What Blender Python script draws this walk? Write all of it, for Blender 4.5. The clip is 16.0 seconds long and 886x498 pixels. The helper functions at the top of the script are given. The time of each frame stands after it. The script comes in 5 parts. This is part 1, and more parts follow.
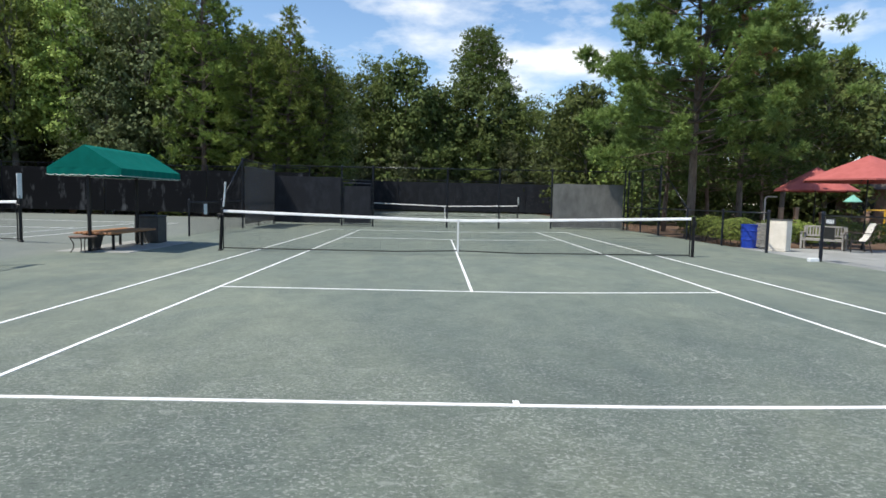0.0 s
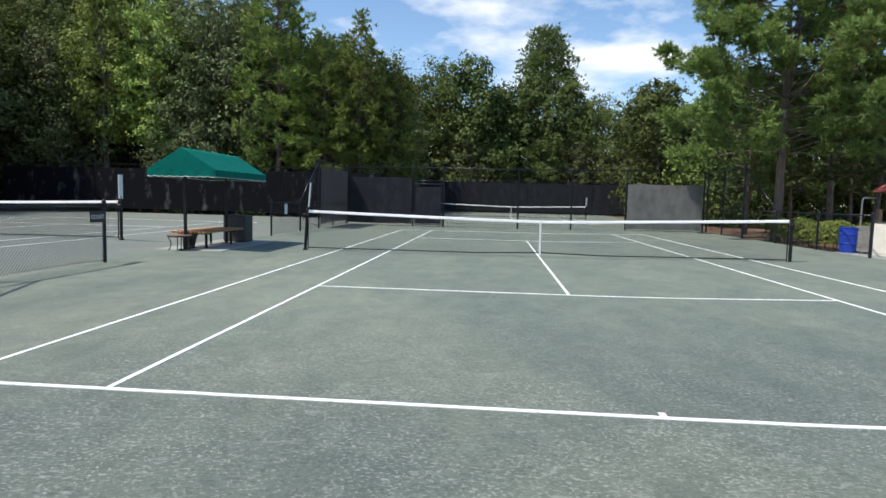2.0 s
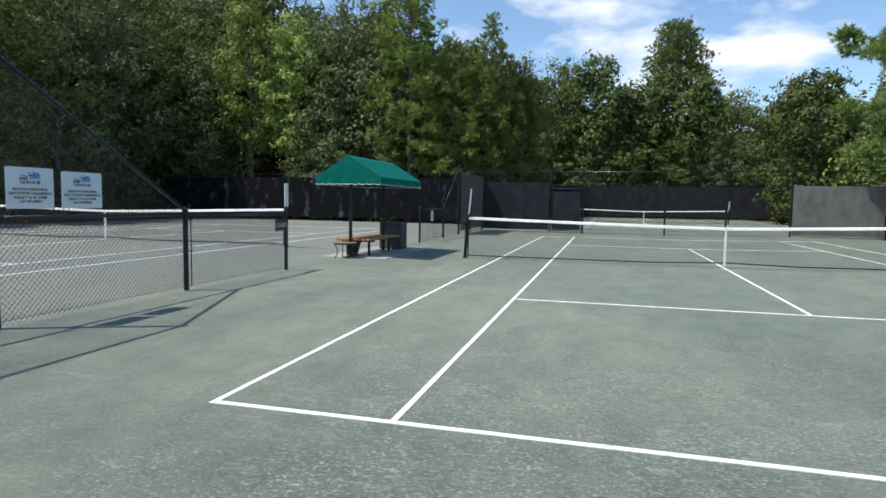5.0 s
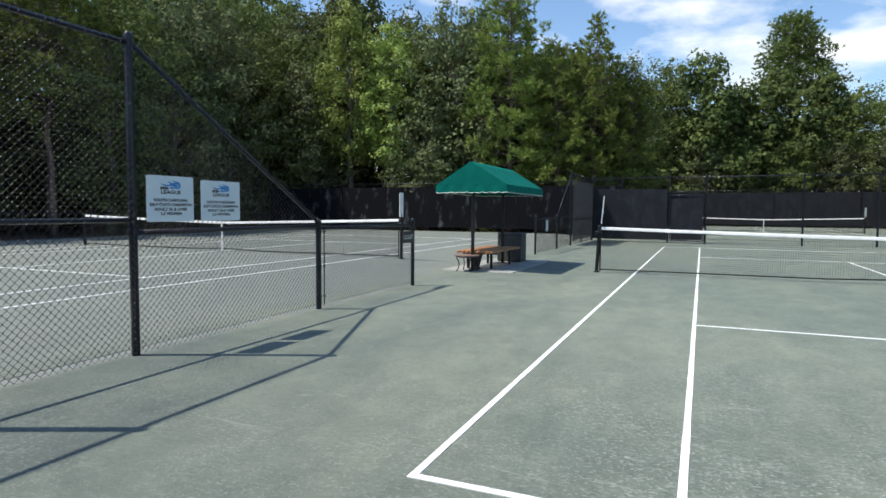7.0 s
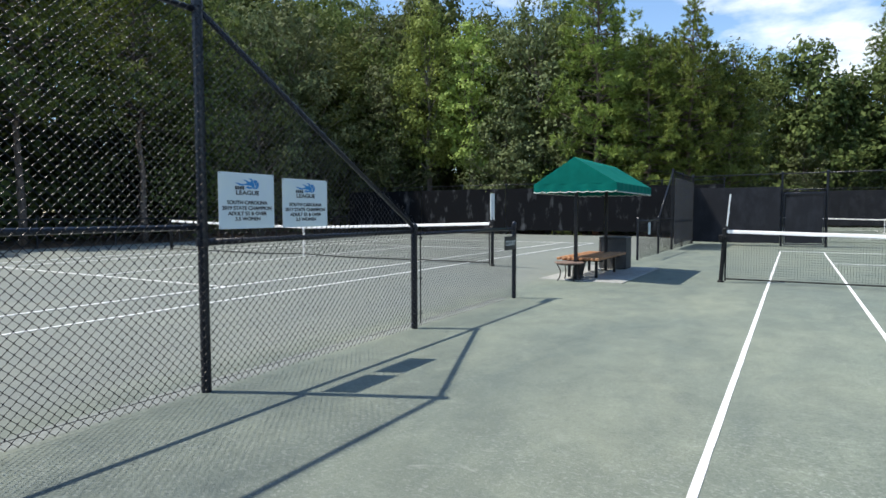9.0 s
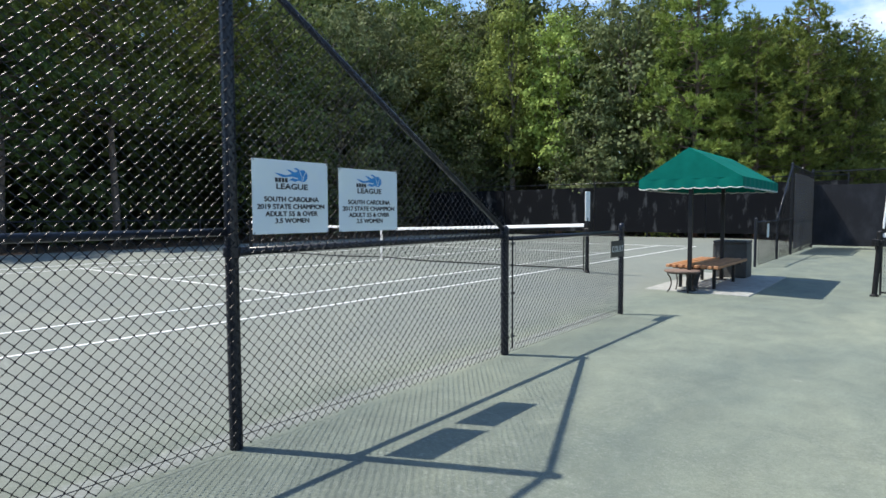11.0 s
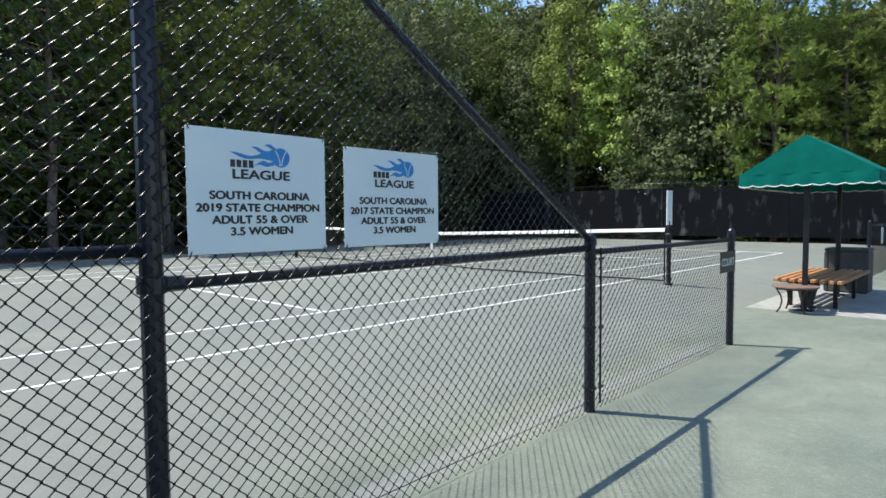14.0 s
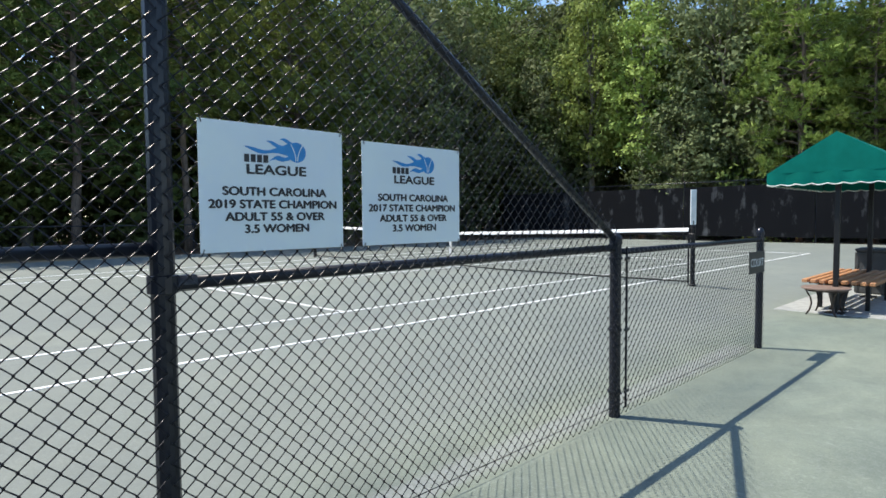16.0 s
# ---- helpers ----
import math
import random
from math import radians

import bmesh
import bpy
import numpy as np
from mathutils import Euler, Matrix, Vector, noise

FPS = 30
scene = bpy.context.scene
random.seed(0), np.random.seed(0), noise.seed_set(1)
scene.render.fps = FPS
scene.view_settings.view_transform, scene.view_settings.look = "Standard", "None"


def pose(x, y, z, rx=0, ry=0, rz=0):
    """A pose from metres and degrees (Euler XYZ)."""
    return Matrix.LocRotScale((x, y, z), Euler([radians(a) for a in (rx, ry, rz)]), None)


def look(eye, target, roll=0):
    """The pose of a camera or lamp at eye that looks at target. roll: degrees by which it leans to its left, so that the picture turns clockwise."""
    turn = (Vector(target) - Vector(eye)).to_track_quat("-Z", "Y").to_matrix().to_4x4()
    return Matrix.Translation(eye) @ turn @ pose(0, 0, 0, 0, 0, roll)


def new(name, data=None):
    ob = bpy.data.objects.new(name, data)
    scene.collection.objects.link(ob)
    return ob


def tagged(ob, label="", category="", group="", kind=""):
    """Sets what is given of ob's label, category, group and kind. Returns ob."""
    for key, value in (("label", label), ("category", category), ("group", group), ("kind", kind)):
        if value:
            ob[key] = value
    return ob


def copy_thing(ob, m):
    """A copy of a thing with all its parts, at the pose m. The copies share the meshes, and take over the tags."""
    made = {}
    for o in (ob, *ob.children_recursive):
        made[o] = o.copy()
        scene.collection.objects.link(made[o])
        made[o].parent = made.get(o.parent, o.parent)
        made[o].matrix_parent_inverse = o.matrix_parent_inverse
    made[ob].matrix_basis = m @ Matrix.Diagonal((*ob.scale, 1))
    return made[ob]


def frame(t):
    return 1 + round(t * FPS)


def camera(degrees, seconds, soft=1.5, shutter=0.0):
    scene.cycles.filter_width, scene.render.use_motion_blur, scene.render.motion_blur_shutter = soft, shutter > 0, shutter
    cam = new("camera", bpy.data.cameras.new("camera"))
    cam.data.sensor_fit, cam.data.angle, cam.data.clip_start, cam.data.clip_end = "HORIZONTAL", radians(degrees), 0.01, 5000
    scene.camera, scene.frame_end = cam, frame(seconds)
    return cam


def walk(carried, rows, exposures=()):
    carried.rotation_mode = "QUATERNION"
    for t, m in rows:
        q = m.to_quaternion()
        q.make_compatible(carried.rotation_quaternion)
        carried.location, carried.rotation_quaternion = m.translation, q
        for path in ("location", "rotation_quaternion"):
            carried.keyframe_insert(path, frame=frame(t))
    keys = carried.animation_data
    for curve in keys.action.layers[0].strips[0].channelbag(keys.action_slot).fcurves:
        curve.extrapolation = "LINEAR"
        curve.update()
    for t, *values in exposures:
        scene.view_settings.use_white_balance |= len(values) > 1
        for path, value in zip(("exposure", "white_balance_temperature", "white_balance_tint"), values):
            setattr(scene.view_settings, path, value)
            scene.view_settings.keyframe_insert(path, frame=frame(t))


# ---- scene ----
cam = camera(72.5, 16.0, soft=1.6)
PATH = [
    (0, (-0.63, -4.278, 1.458), (-0.601, -2.285, 1.295), 1.3),
    (0.5, (-0.707, -4.292, 1.456), (-0.69, -2.298, 1.294), 1.3),
    (1, (-0.822, -4.249, 1.445), (-0.837, -2.256, 1.28), 1.4),
    (1.5, (-1.02, -4.217, 1.452), (-1.092, -2.225, 1.288), 1.4),
    (2, (-1.229, -4.192, 1.455), (-1.394, -2.206, 1.289), 1.4),
    (2.5, (-1.483, -4.216, 1.475), (-1.731, -2.238, 1.307), 1.2),
    (3, (-1.681, -4.149, 1.458), (-1.994, -2.181, 1.288), 1.1),
    (3.5, (-1.924, -4.01, 1.451), (-2.306, -2.054, 1.279), 1.0),
    (4, (-2.163, -3.92, 1.458), (-2.626, -1.983, 1.283), 0.9),
    (6.3, (-3.622, -3.215, 1.426), (-4.219, -1.31, 1.302), 0.6),
    (6.5, (-3.743, -3.121, 1.429), (-4.383, -1.23, 1.304), 0.5),
    (7, (-4.041, -2.899, 1.431), (-4.826, -1.064, 1.303), 0.4),
    (7.5, (-4.316, -2.683, 1.434), (-5.178, -0.883, 1.308), 0.3),
    (8, (-4.56, -2.411, 1.419), (-5.456, -0.627, 1.296), 0.0),
    (8.5, (-4.806, -2.146, 1.42), (-5.778, -0.402, 1.297), -0.0),
    (9, (-5.048, -1.89, 1.426), (-6.051, -0.163, 1.306), -0.1),
    (9.5, (-5.258, -1.603, 1.404), (-6.297, 0.102, 1.29), -0.3),
    (10, (-5.455, -1.325, 1.404), (-6.587, 0.32, 1.293), -0.4),
    (12.5, (-6.441, -0.068, 1.444), (-7.719, 1.466, 1.328), -0.3),
    (13, (-6.593, 0.149, 1.431), (-7.919, 1.643, 1.324), -0.5),
    (13.5, (-6.774, 0.312, 1.424), (-8.12, 1.788, 1.319), -0.4),
    (14, (-6.885, 0.422, 1.427), (-8.245, 1.884, 1.321), -0.4),
    (14.5, (-6.946, 0.469, 1.42), (-8.317, 1.922, 1.316), -0.4),
    (15, (-6.961, 0.482, 1.418), (-8.342, 1.925, 1.313), -0.4),
    (15.5, (-6.969, 0.487, 1.417), (-8.362, 1.919, 1.312), -0.4),
    (16, (-6.97, 0.491, 1.415), (-8.374, 1.912, 1.31), -0.4),
]
walk(cam, [(t, look(eye, target, roll)) for t, eye, target, roll in PATH],
     exposures=[(0.0, 0.08), (4.0, 0.10), (7.0, 0.17), (9.0, 0.35), (12.5, 0.52), (16.0, 0.55)])

# ---- world, sun, exposure ----
SUN_DIR = Vector((-0.55, -0.28, 1.0)).normalized()
elev = math.asin(SUN_DIR.z)
azim = math.atan2(SUN_DIR.x, SUN_DIR.y)

world = bpy.data.worlds.new("sky")
scene.world = world
world.use_nodes = True
wn, wl = world.node_tree.nodes, world.node_tree.links
wn.clear()
w_out = wn.new("ShaderNodeOutputWorld")
w_bg = wn.new("ShaderNodeBackground")
w_bg.inputs["Strength"].default_value = SKY_STRENGTH = 0.10
w_sky = wn.new("ShaderNodeTexSky")
w_sky.sky_type = "NISHITA"
w_sky.sun_disc = False
w_sky.sun_elevation, w_sky.sun_rotation = elev, azim
w_sky.air_density, w_sky.dust_density, w_sky.ozone_density = 1.0, 0.4, 1.8
w_co = wn.new("ShaderNodeTexCoord")
w_map = wn.new("ShaderNodeMapping")
w_map.inputs["Scale"].default_value = (1.0, 1.0, 2.6)
wl.new(w_co.outputs["Generated"], w_map.inputs["Vector"])
w_noise = wn.new("ShaderNodeTexNoise")
w_noise.inputs["Scale"].default_value = 9.0
w_noise.inputs["Detail"].default_value = 9.0
w_noise.inputs["Roughness"].default_value = 0.55
w_ramp = wn.new("ShaderNodeValToRGB")
w_ramp.color_ramp.elements[0].position, w_ramp.color_ramp.elements[1].position = 0.565, 0.93
w_sum = w_noise.outputs["Fac"]
for centre, size, lift in (((0.215, 0.952, 0.222), 0.10, 0.42), ((0.04, 0.97, 0.245), 0.22, 0.26), ((-0.09, 0.95, 0.305), 0.12, 0.34),
                           ((0.53, 0.81, 0.24), 0.16, 0.16), ((0.13, 0.97, 0.19), 0.16, 0.22), ((0.10, 0.94, 0.33), 0.05, 0.22)):
    w_gap = wn.new("ShaderNodeVectorMath")
    w_gap.operation = "DISTANCE"
    w_gap.inputs[1].default_value = (centre[0], centre[1], centre[2] * 2.6)
    wl.new(w_map.outputs["Vector"], w_gap.inputs[0])
    w_puff = wn.new("ShaderNodeMapRange")
    w_puff.interpolation_type = "SMOOTHSTEP"
    for key, value in (("From Min", 0.0), ("From Max", size), ("To Min", lift), ("To Max", 0.0)):
        w_puff.inputs[key].default_value = value
    wl.new(w_gap.outputs["Value"], w_puff.inputs["Value"])
    w_add = wn.new("ShaderNodeMath")
    wl.new(w_sum, w_add.inputs[0])
    wl.new(w_puff.outputs["Result"], w_add.inputs[1])
    w_sum = w_add.outputs["Value"]
w_mix = wn.new("ShaderNodeMixRGB")
w_mix.inputs["Color2"].default_value = (11.0, 11.3, 11.6, 1)
wl.new(w_map.outputs["Vector"], w_noise.inputs["Vector"])
wl.new(w_sum, w_ramp.inputs["Fac"])
wl.new(w_ramp.outputs["Color"], w_mix.inputs["Fac"])
w_hue = wn.new("ShaderNodeHueSaturation")
w_hue.inputs["Saturation"].default_value, w_hue.inputs["Value"].default_value = 1.08, 1.72
wl.new(w_sky.outputs["Color"], w_hue.inputs["Color"])
wl.new(w_hue.outputs["Color"], w_mix.inputs["Color1"])
wl.new(w_mix.outputs["Color"], w_bg.inputs["Color"])
wl.new(w_bg.outputs["Background"], w_out.inputs["Surface"])

sun_data = bpy.data.lights.new("sun", "SUN")
sun_data.energy, sun_data.angle, sun_data.color = 5.0, radians(0.55), (1.0, 0.945, 0.85)
sun = new("sun", sun_data)
sun.matrix_world = look(SUN_DIR * 60, (0, 0, 0))


# ---- materials ----
def material(name, dark, light, rough=0.7, scale=8.0, detail=6.0, metal=0.0, bump=0.0, bump_scale=40.0,
             stretch=(1, 1, 1), spec=0.5, low=0.3, high=0.7, vary=0.0, broad=0.0, island=0.0):
    """Two colours mixed by grain, with broad stains and fine relief."""
    m = bpy.data.materials.new(name)
    m.use_nodes = True
    n, l = m.node_tree.nodes, m.node_tree.links
    bsdf = n["Principled BSDF"]
    co = n.new("ShaderNodeTexCoord")
    mp = n.new("ShaderNodeMapping")
    mp.inputs["Scale"].default_value = stretch
    l.new(co.outputs["Object"], mp.inputs["Vector"])
    tex = n.new("ShaderNodeTexNoise")
    tex.inputs["Scale"].default_value, tex.inputs["Detail"].default_value = scale, detail
    tex.inputs["Roughness"].default_value = 0.62
    l.new(mp.outputs["Vector"], tex.inputs["Vector"])
    ramp = n.new("ShaderNodeValToRGB")
    e = ramp.color_ramp.elements
    e[0].position, e[1].position = low, high
    e[0].color, e[1].color = (*dark, 1), (*light, 1)
    l.new(tex.outputs["Fac"], ramp.inputs["Fac"])
    colour = ramp.outputs["Color"]
    if broad:
        big = n.new("ShaderNodeTexNoise")
        big.inputs["Scale"].default_value, big.inputs["Detail"].default_value = scale * 0.13, 4
        l.new(co.outputs["Object"], big.inputs["Vector"])
        span = n.new("ShaderNodeMapRange")
        span.inputs["From Min"].default_value, span.inputs["From Max"].default_value = 0.3, 0.7
        span.inputs["To Min"].default_value, span.inputs["To Max"].default_value = 1 - broad, 1 + broad
        l.new(big.outputs["Fac"], span.inputs["Value"])
        hs = n.new("ShaderNodeHueSaturation")
        l.new(span.outputs["Result"], hs.inputs["Value"])
        l.new(colour, hs.inputs["Color"])
        colour = hs.outputs["Color"]
    for amount, node, out in ((vary, "ShaderNodeObjectInfo", "Random"), (island, "ShaderNodeNewGeometry", "Random Per Island")):
        if amount:
            src = n.new(node)
            span = n.new("ShaderNodeMapRange")
            span.inputs["To Min"].default_value, span.inputs["To Max"].default_value = 1 - amount, 1 + amount
            l.new(src.outputs[out], span.inputs["Value"])
            hs = n.new("ShaderNodeHueSaturation")
            l.new(span.outputs["Result"], hs.inputs["Value"])
            l.new(colour, hs.inputs["Color"])
            colour = hs.outputs["Color"]
    l.new(colour, bsdf.inputs["Base Color"])
    bsdf.inputs["Roughness"].default_value, bsdf.inputs["Metallic"].default_value = rough, metal
    bsdf.inputs["Specular IOR Level"].default_value = spec
    if bump:
        fine = n.new("ShaderNodeTexNoise")
        fine.inputs["Scale"].default_value, fine.inputs["Detail"].default_value = bump_scale, 5
        l.new(mp.outputs["Vector"], fine.inputs["Vector"])
        b = n.new("ShaderNodeBump")
        b.inputs["Strength"].default_value, b.inputs["Distance"].default_value = bump, 0.01
        l.new(fine.outputs["Fac"], b.inputs["Height"])
        l.new(b.outputs["Normal"], bsdf.inputs["Normal"])
    return m


def clay_material(name):
    """Green crushed-stone court: fine grain, pale scuffs dragged across, broad damp and dry zones."""
    m = bpy.data.materials.new(name)
    m.use_nodes = True
    n, l = m.node_tree.nodes, m.node_tree.links
    bsdf = n["Principled BSDF"]
    co = n.new("ShaderNodeTexCoord")

    def noise_of(scale, detail, stretch=(1, 1, 1), rough=0.6, distort=0.0):
        mp = n.new("ShaderNodeMapping")
        mp.inputs["Scale"].default_value = stretch
        l.new(co.outputs["Object"], mp.inputs["Vector"])
        t = n.new("ShaderNodeTexNoise")
        t.inputs["Scale"].default_value, t.inputs["Detail"].default_value = scale, detail
        t.inputs["Roughness"].default_value, t.inputs["Distortion"].default_value = rough, distort
        l.new(mp.outputs["Vector"], t.inputs["Vector"])
        return t.outputs["Fac"]

    def ramp_of(fac, p0, p1, c0, c1):
        r = n.new("ShaderNodeValToRGB")
        r.color_ramp.elements[0].position, r.color_ramp.elements[1].position = p0, p1
        r.color_ramp.elements[0].color, r.color_ramp.elements[1].color = c0, c1
        l.new(fac, r.inputs["Fac"])
        return r.outputs["Color"]

    def mix_of(kind, fac, a, b):
        x = n.new("ShaderNodeMixRGB")
        x.blend_type = kind
        for socket, value in zip(x.inputs, (fac, a, b)):
            if isinstance(value, (int, float)):
                socket.default_value = value
            elif isinstance(value, tuple):
                socket.default_value = value
            else:
                l.new(value, socket)
        return x.outputs["Color"]

    def math_of(kind, a, b=0.0):
        x = n.new("ShaderNodeMath")
        x.operation = kind
        for socket, value in zip(x.inputs, (a, b)):
            if isinstance(value, (int, float)):
                socket.default_value = value
            else:
                l.new(value, socket)
        return x.outputs["Value"]

    # the played part of each court is scuffed and flecked, the run-off beside it is smooth
    axis = n.new("ShaderNodeSeparateXYZ")
    l.new(co.outputs["Object"], axis.inputs["Vector"])
    wobble = math_of("MULTIPLY", noise_of(0.5, 3), 2.4)
    own = math_of("ADD", math_of("ABSOLUTE", axis.outputs["X"]), wobble)
    span = n.new("ShaderNodeMapRange")
    span.interpolation_type = "SMOOTHSTEP"
    for key, value in (("From Min", 5.0), ("From Max", 7.6), ("To Min", 0.84), ("To Max", 0.34)):
        span.inputs[key].default_value = value
    l.new(own, span.inputs["Value"])
    played = span.outputs["Result"]
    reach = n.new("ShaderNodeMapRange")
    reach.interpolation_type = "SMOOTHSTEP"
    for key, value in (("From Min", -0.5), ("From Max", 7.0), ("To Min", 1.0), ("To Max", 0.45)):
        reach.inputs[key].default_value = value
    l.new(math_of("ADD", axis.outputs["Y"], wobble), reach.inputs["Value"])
    worn = math_of("MULTIPLY", played, reach.outputs["Result"])
    zones = ramp_of(noise_of(0.16, 4, (1.3, 0.7, 1)), 0.38, 0.62, (0.115, 0.140, 0.122, 1), (0.156, 0.179, 0.145, 1))
    calm = ramp_of(noise_of(0.34, 5, (1.2, 0.6, 1), 0.6, 0.8), 0.36, 0.66, (0.116, 0.136, 0.119, 1), (0.178, 0.194, 0.154, 1))
    base = mix_of("MIX", played, calm, zones)
    damp = ramp_of(noise_of(0.75, 6, (1, 0.5, 1), 0.65, 0.8), 0.3, 0.7, (0.82, 0.86, 0.88, 1), (1.14, 1.12, 1.06, 1))
    base = mix_of("MULTIPLY", 1.0, base, damp)
    blot = ramp_of(noise_of(2.6, 6, (1, 0.7, 1), 0.68, 0.5), 0.34, 0.66, (0.84, 0.85, 0.86, 1), (1.12, 1.12, 1.10, 1))
    base = mix_of("MULTIPLY", 1.0, base, blot)
    grain = ramp_of(noise_of(120, 3), 0.25, 0.75, (0.78, 0.78, 0.78, 1), (1.2, 1.2, 1.2, 1))
    base = mix_of("MULTIPLY", 1.0, base, grain)
    clump = ramp_of(noise_of(24, 8, (0.9, 1.15, 1), 0.78), 0.38, 0.62, (0.74, 0.75, 0.76, 1), (1.2, 1.2, 1.2, 1))
    base = mix_of("MULTIPLY", worn, base, clump)
    # besides drier clay inside, lens falloff near and grazing sheen far are coloured in
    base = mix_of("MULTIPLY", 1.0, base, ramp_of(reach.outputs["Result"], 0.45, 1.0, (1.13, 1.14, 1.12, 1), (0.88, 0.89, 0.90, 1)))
    scuff = ramp_of(noise_of(9.0, 10, (0.75, 1.35, 1), 0.8, 1.2), 0.54, 0.60, (0, 0, 0, 1), (1, 1, 1, 1))
    where = ramp_of(noise_of(0.55, 5, (1, 0.8, 1), 0.65), 0.34, 0.64, (0.16, 0.16, 0.16, 1), (0.62, 0.62, 0.62, 1))
    scuffs = mix_of("MULTIPLY", 1.0, scuff, where)
    base = mix_of("MIX", mix_of("MULTIPLY", 1.0, scuffs, worn), base, (0.335, 0.36, 0.325, 1))
    fleck = ramp_of(noise_of(40, 4, (0.9, 1.1, 1), 0.6, 0.3), 0.56, 0.61, (0, 0, 0, 1), (0.72, 0.72, 0.72, 1))
    patchy = ramp_of(noise_of(1.1, 4), 0.36, 0.60, (0.22, 0.22, 0.22, 1), (1, 1, 1, 1))
    flecks = mix_of("MULTIPLY", 1.0, fleck, patchy)
    base = mix_of("MIX", mix_of("MULTIPLY", 1.0, flecks, worn), base, (0.40, 0.42, 0.385, 1))
    dark = ramp_of(noise_of(30, 4, (0.9, 1.2, 1), 0.6), 0.36, 0.44, (0.70, 0.71, 0.72, 1), (1, 1, 1, 1))
    base = mix_of("MULTIPLY", worn, base, dark)
    # a few single pale scrapes anywhere
    scrape = ramp_of(noise_of(2.6, 6, (0.5, 1.6, 1), 0.62, 1.2), 0.66, 0.74, (0, 0, 0, 1), (0.5, 0.5, 0.5, 1))
    base = mix_of("MIX", scrape, base, (0.30, 0.32, 0.28, 1))
    # the neighbouring court is rolled with paler grey stone, and washed grit lies along its fence
    def band(lo, hi, soft):
        a, b2 = n.new("ShaderNodeMapRange"), n.new("ShaderNodeMapRange")
        for m2, edge, flip in ((a, lo, 1), (b2, hi, -1)):
            m2.interpolation_type = "SMOOTHSTEP"
            m2.inputs["From Min"].default_value, m2.inputs["From Max"].default_value = edge - soft, edge + soft
            m2.inputs["To Min"].default_value, m2.inputs["To Max"].default_value = (0, 1) if flip > 0 else (1, 0)
            l.new(math_of("ADD", axis.outputs["X"], math_of("MULTIPLY", noise_of(3.0, 4), 0.12)), m2.inputs["Value"])
        return math_of("MULTIPLY", a.outputs["Result"], b2.outputs["Result"])
    base = mix_of("MIX", math_of("MULTIPLY", band(-60, -9.6, 0.5), 0.55), base, (0.174, 0.187, 0.179, 1))
    along = n.new("ShaderNodeMapRange")
    for key, value in (("From Min", 7.2), ("From Max", 7.45), ("To Min", 1.0), ("To Max", 0.0)):
        along.inputs[key].default_value = value
    l.new(axis.outputs["Y"], along.inputs["Value"])
    grit = math_of("MULTIPLY", math_of("MULTIPLY", band(-9.28, -9.06, 0.05), along.outputs["Result"]), ramp_of(noise_of(34, 6, (1, 1, 1), 0.7), 0.36, 0.6, (0.12, 0.12, 0.12, 1), (0.5, 0.5, 0.5, 1)))
    base = mix_of("MIX", grit, base, (0.27, 0.275, 0.29, 1))
    l.new(base, bsdf.inputs["Base Color"])
    bsdf.inputs["Roughness"].default_value = 0.8
    bsdf.inputs["Specular IOR Level"].default_value = 0.4
    b = n.new("ShaderNodeBump")
    b.inputs["Strength"].default_value, b.inputs["Distance"].default_value = 0.5, 0.006
    l.new(noise_of(90, 4), b.inputs["Height"])
    l.new(b.outputs["Normal"], bsdf.inputs["Normal"])
    return m


def leaf_material(name, dark, light, gloss=0.05, through_light=0.16, hue=(0.476, 0.500)):
    """Leaves: each its own green, lit through from behind."""
    m = bpy.data.materials.new(name)
    m.use_nodes = True
    n, l = m.node_tree.nodes, m.node_tree.links
    n.clear()
    out = n.new("ShaderNodeOutputMaterial")
    geo, info = n.new("ShaderNodeNewGeometry"), n.new("ShaderNodeObjectInfo")
    ramp = n.new("ShaderNodeValToRGB")
    ramp.color_ramp.elements[0].color, ramp.color_ramp.elements[1].color = (*dark, 1), (*light, 1)
    l.new(geo.outputs["Random Per Island"], ramp.inputs["Fac"])
    hs = n.new("ShaderNodeHueSaturation")
    for key, lo, hi in (("Hue", *hue), ("Value", 0.8, 1.3)):
        span = n.new("ShaderNodeMapRange")
        span.inputs["To Min"].default_value, span.inputs["To Max"].default_value = lo, hi
        l.new(info.outputs["Random"], span.inputs["Value"])
        l.new(span.outputs["Result"], hs.inputs[key])
    hs.inputs["Saturation"].default_value = 0.88
    l.new(ramp.outputs["Color"], hs.inputs["Color"])
    p = n.new("ShaderNodeBsdfPrincipled")
    p.inputs["Roughness"].default_value, p.inputs["Specular IOR Level"].default_value = 0.55, gloss
    t = n.new("ShaderNodeBsdfTranslucent")
    mix = n.new("ShaderNodeMixShader")
    mix.inputs["Fac"].default_value = through_light
    l.new(hs.outputs["Color"], p.inputs["Base Color"])
    l.new(hs.outputs["Color"], t.inputs["Color"])
    l.new(p.outputs["BSDF"], mix.inputs[1])
    l.new(t.outputs["BSDF"], mix.inputs[2])
    l.new(mix.outputs["Shader"], out.inputs["Surface"])
    return m


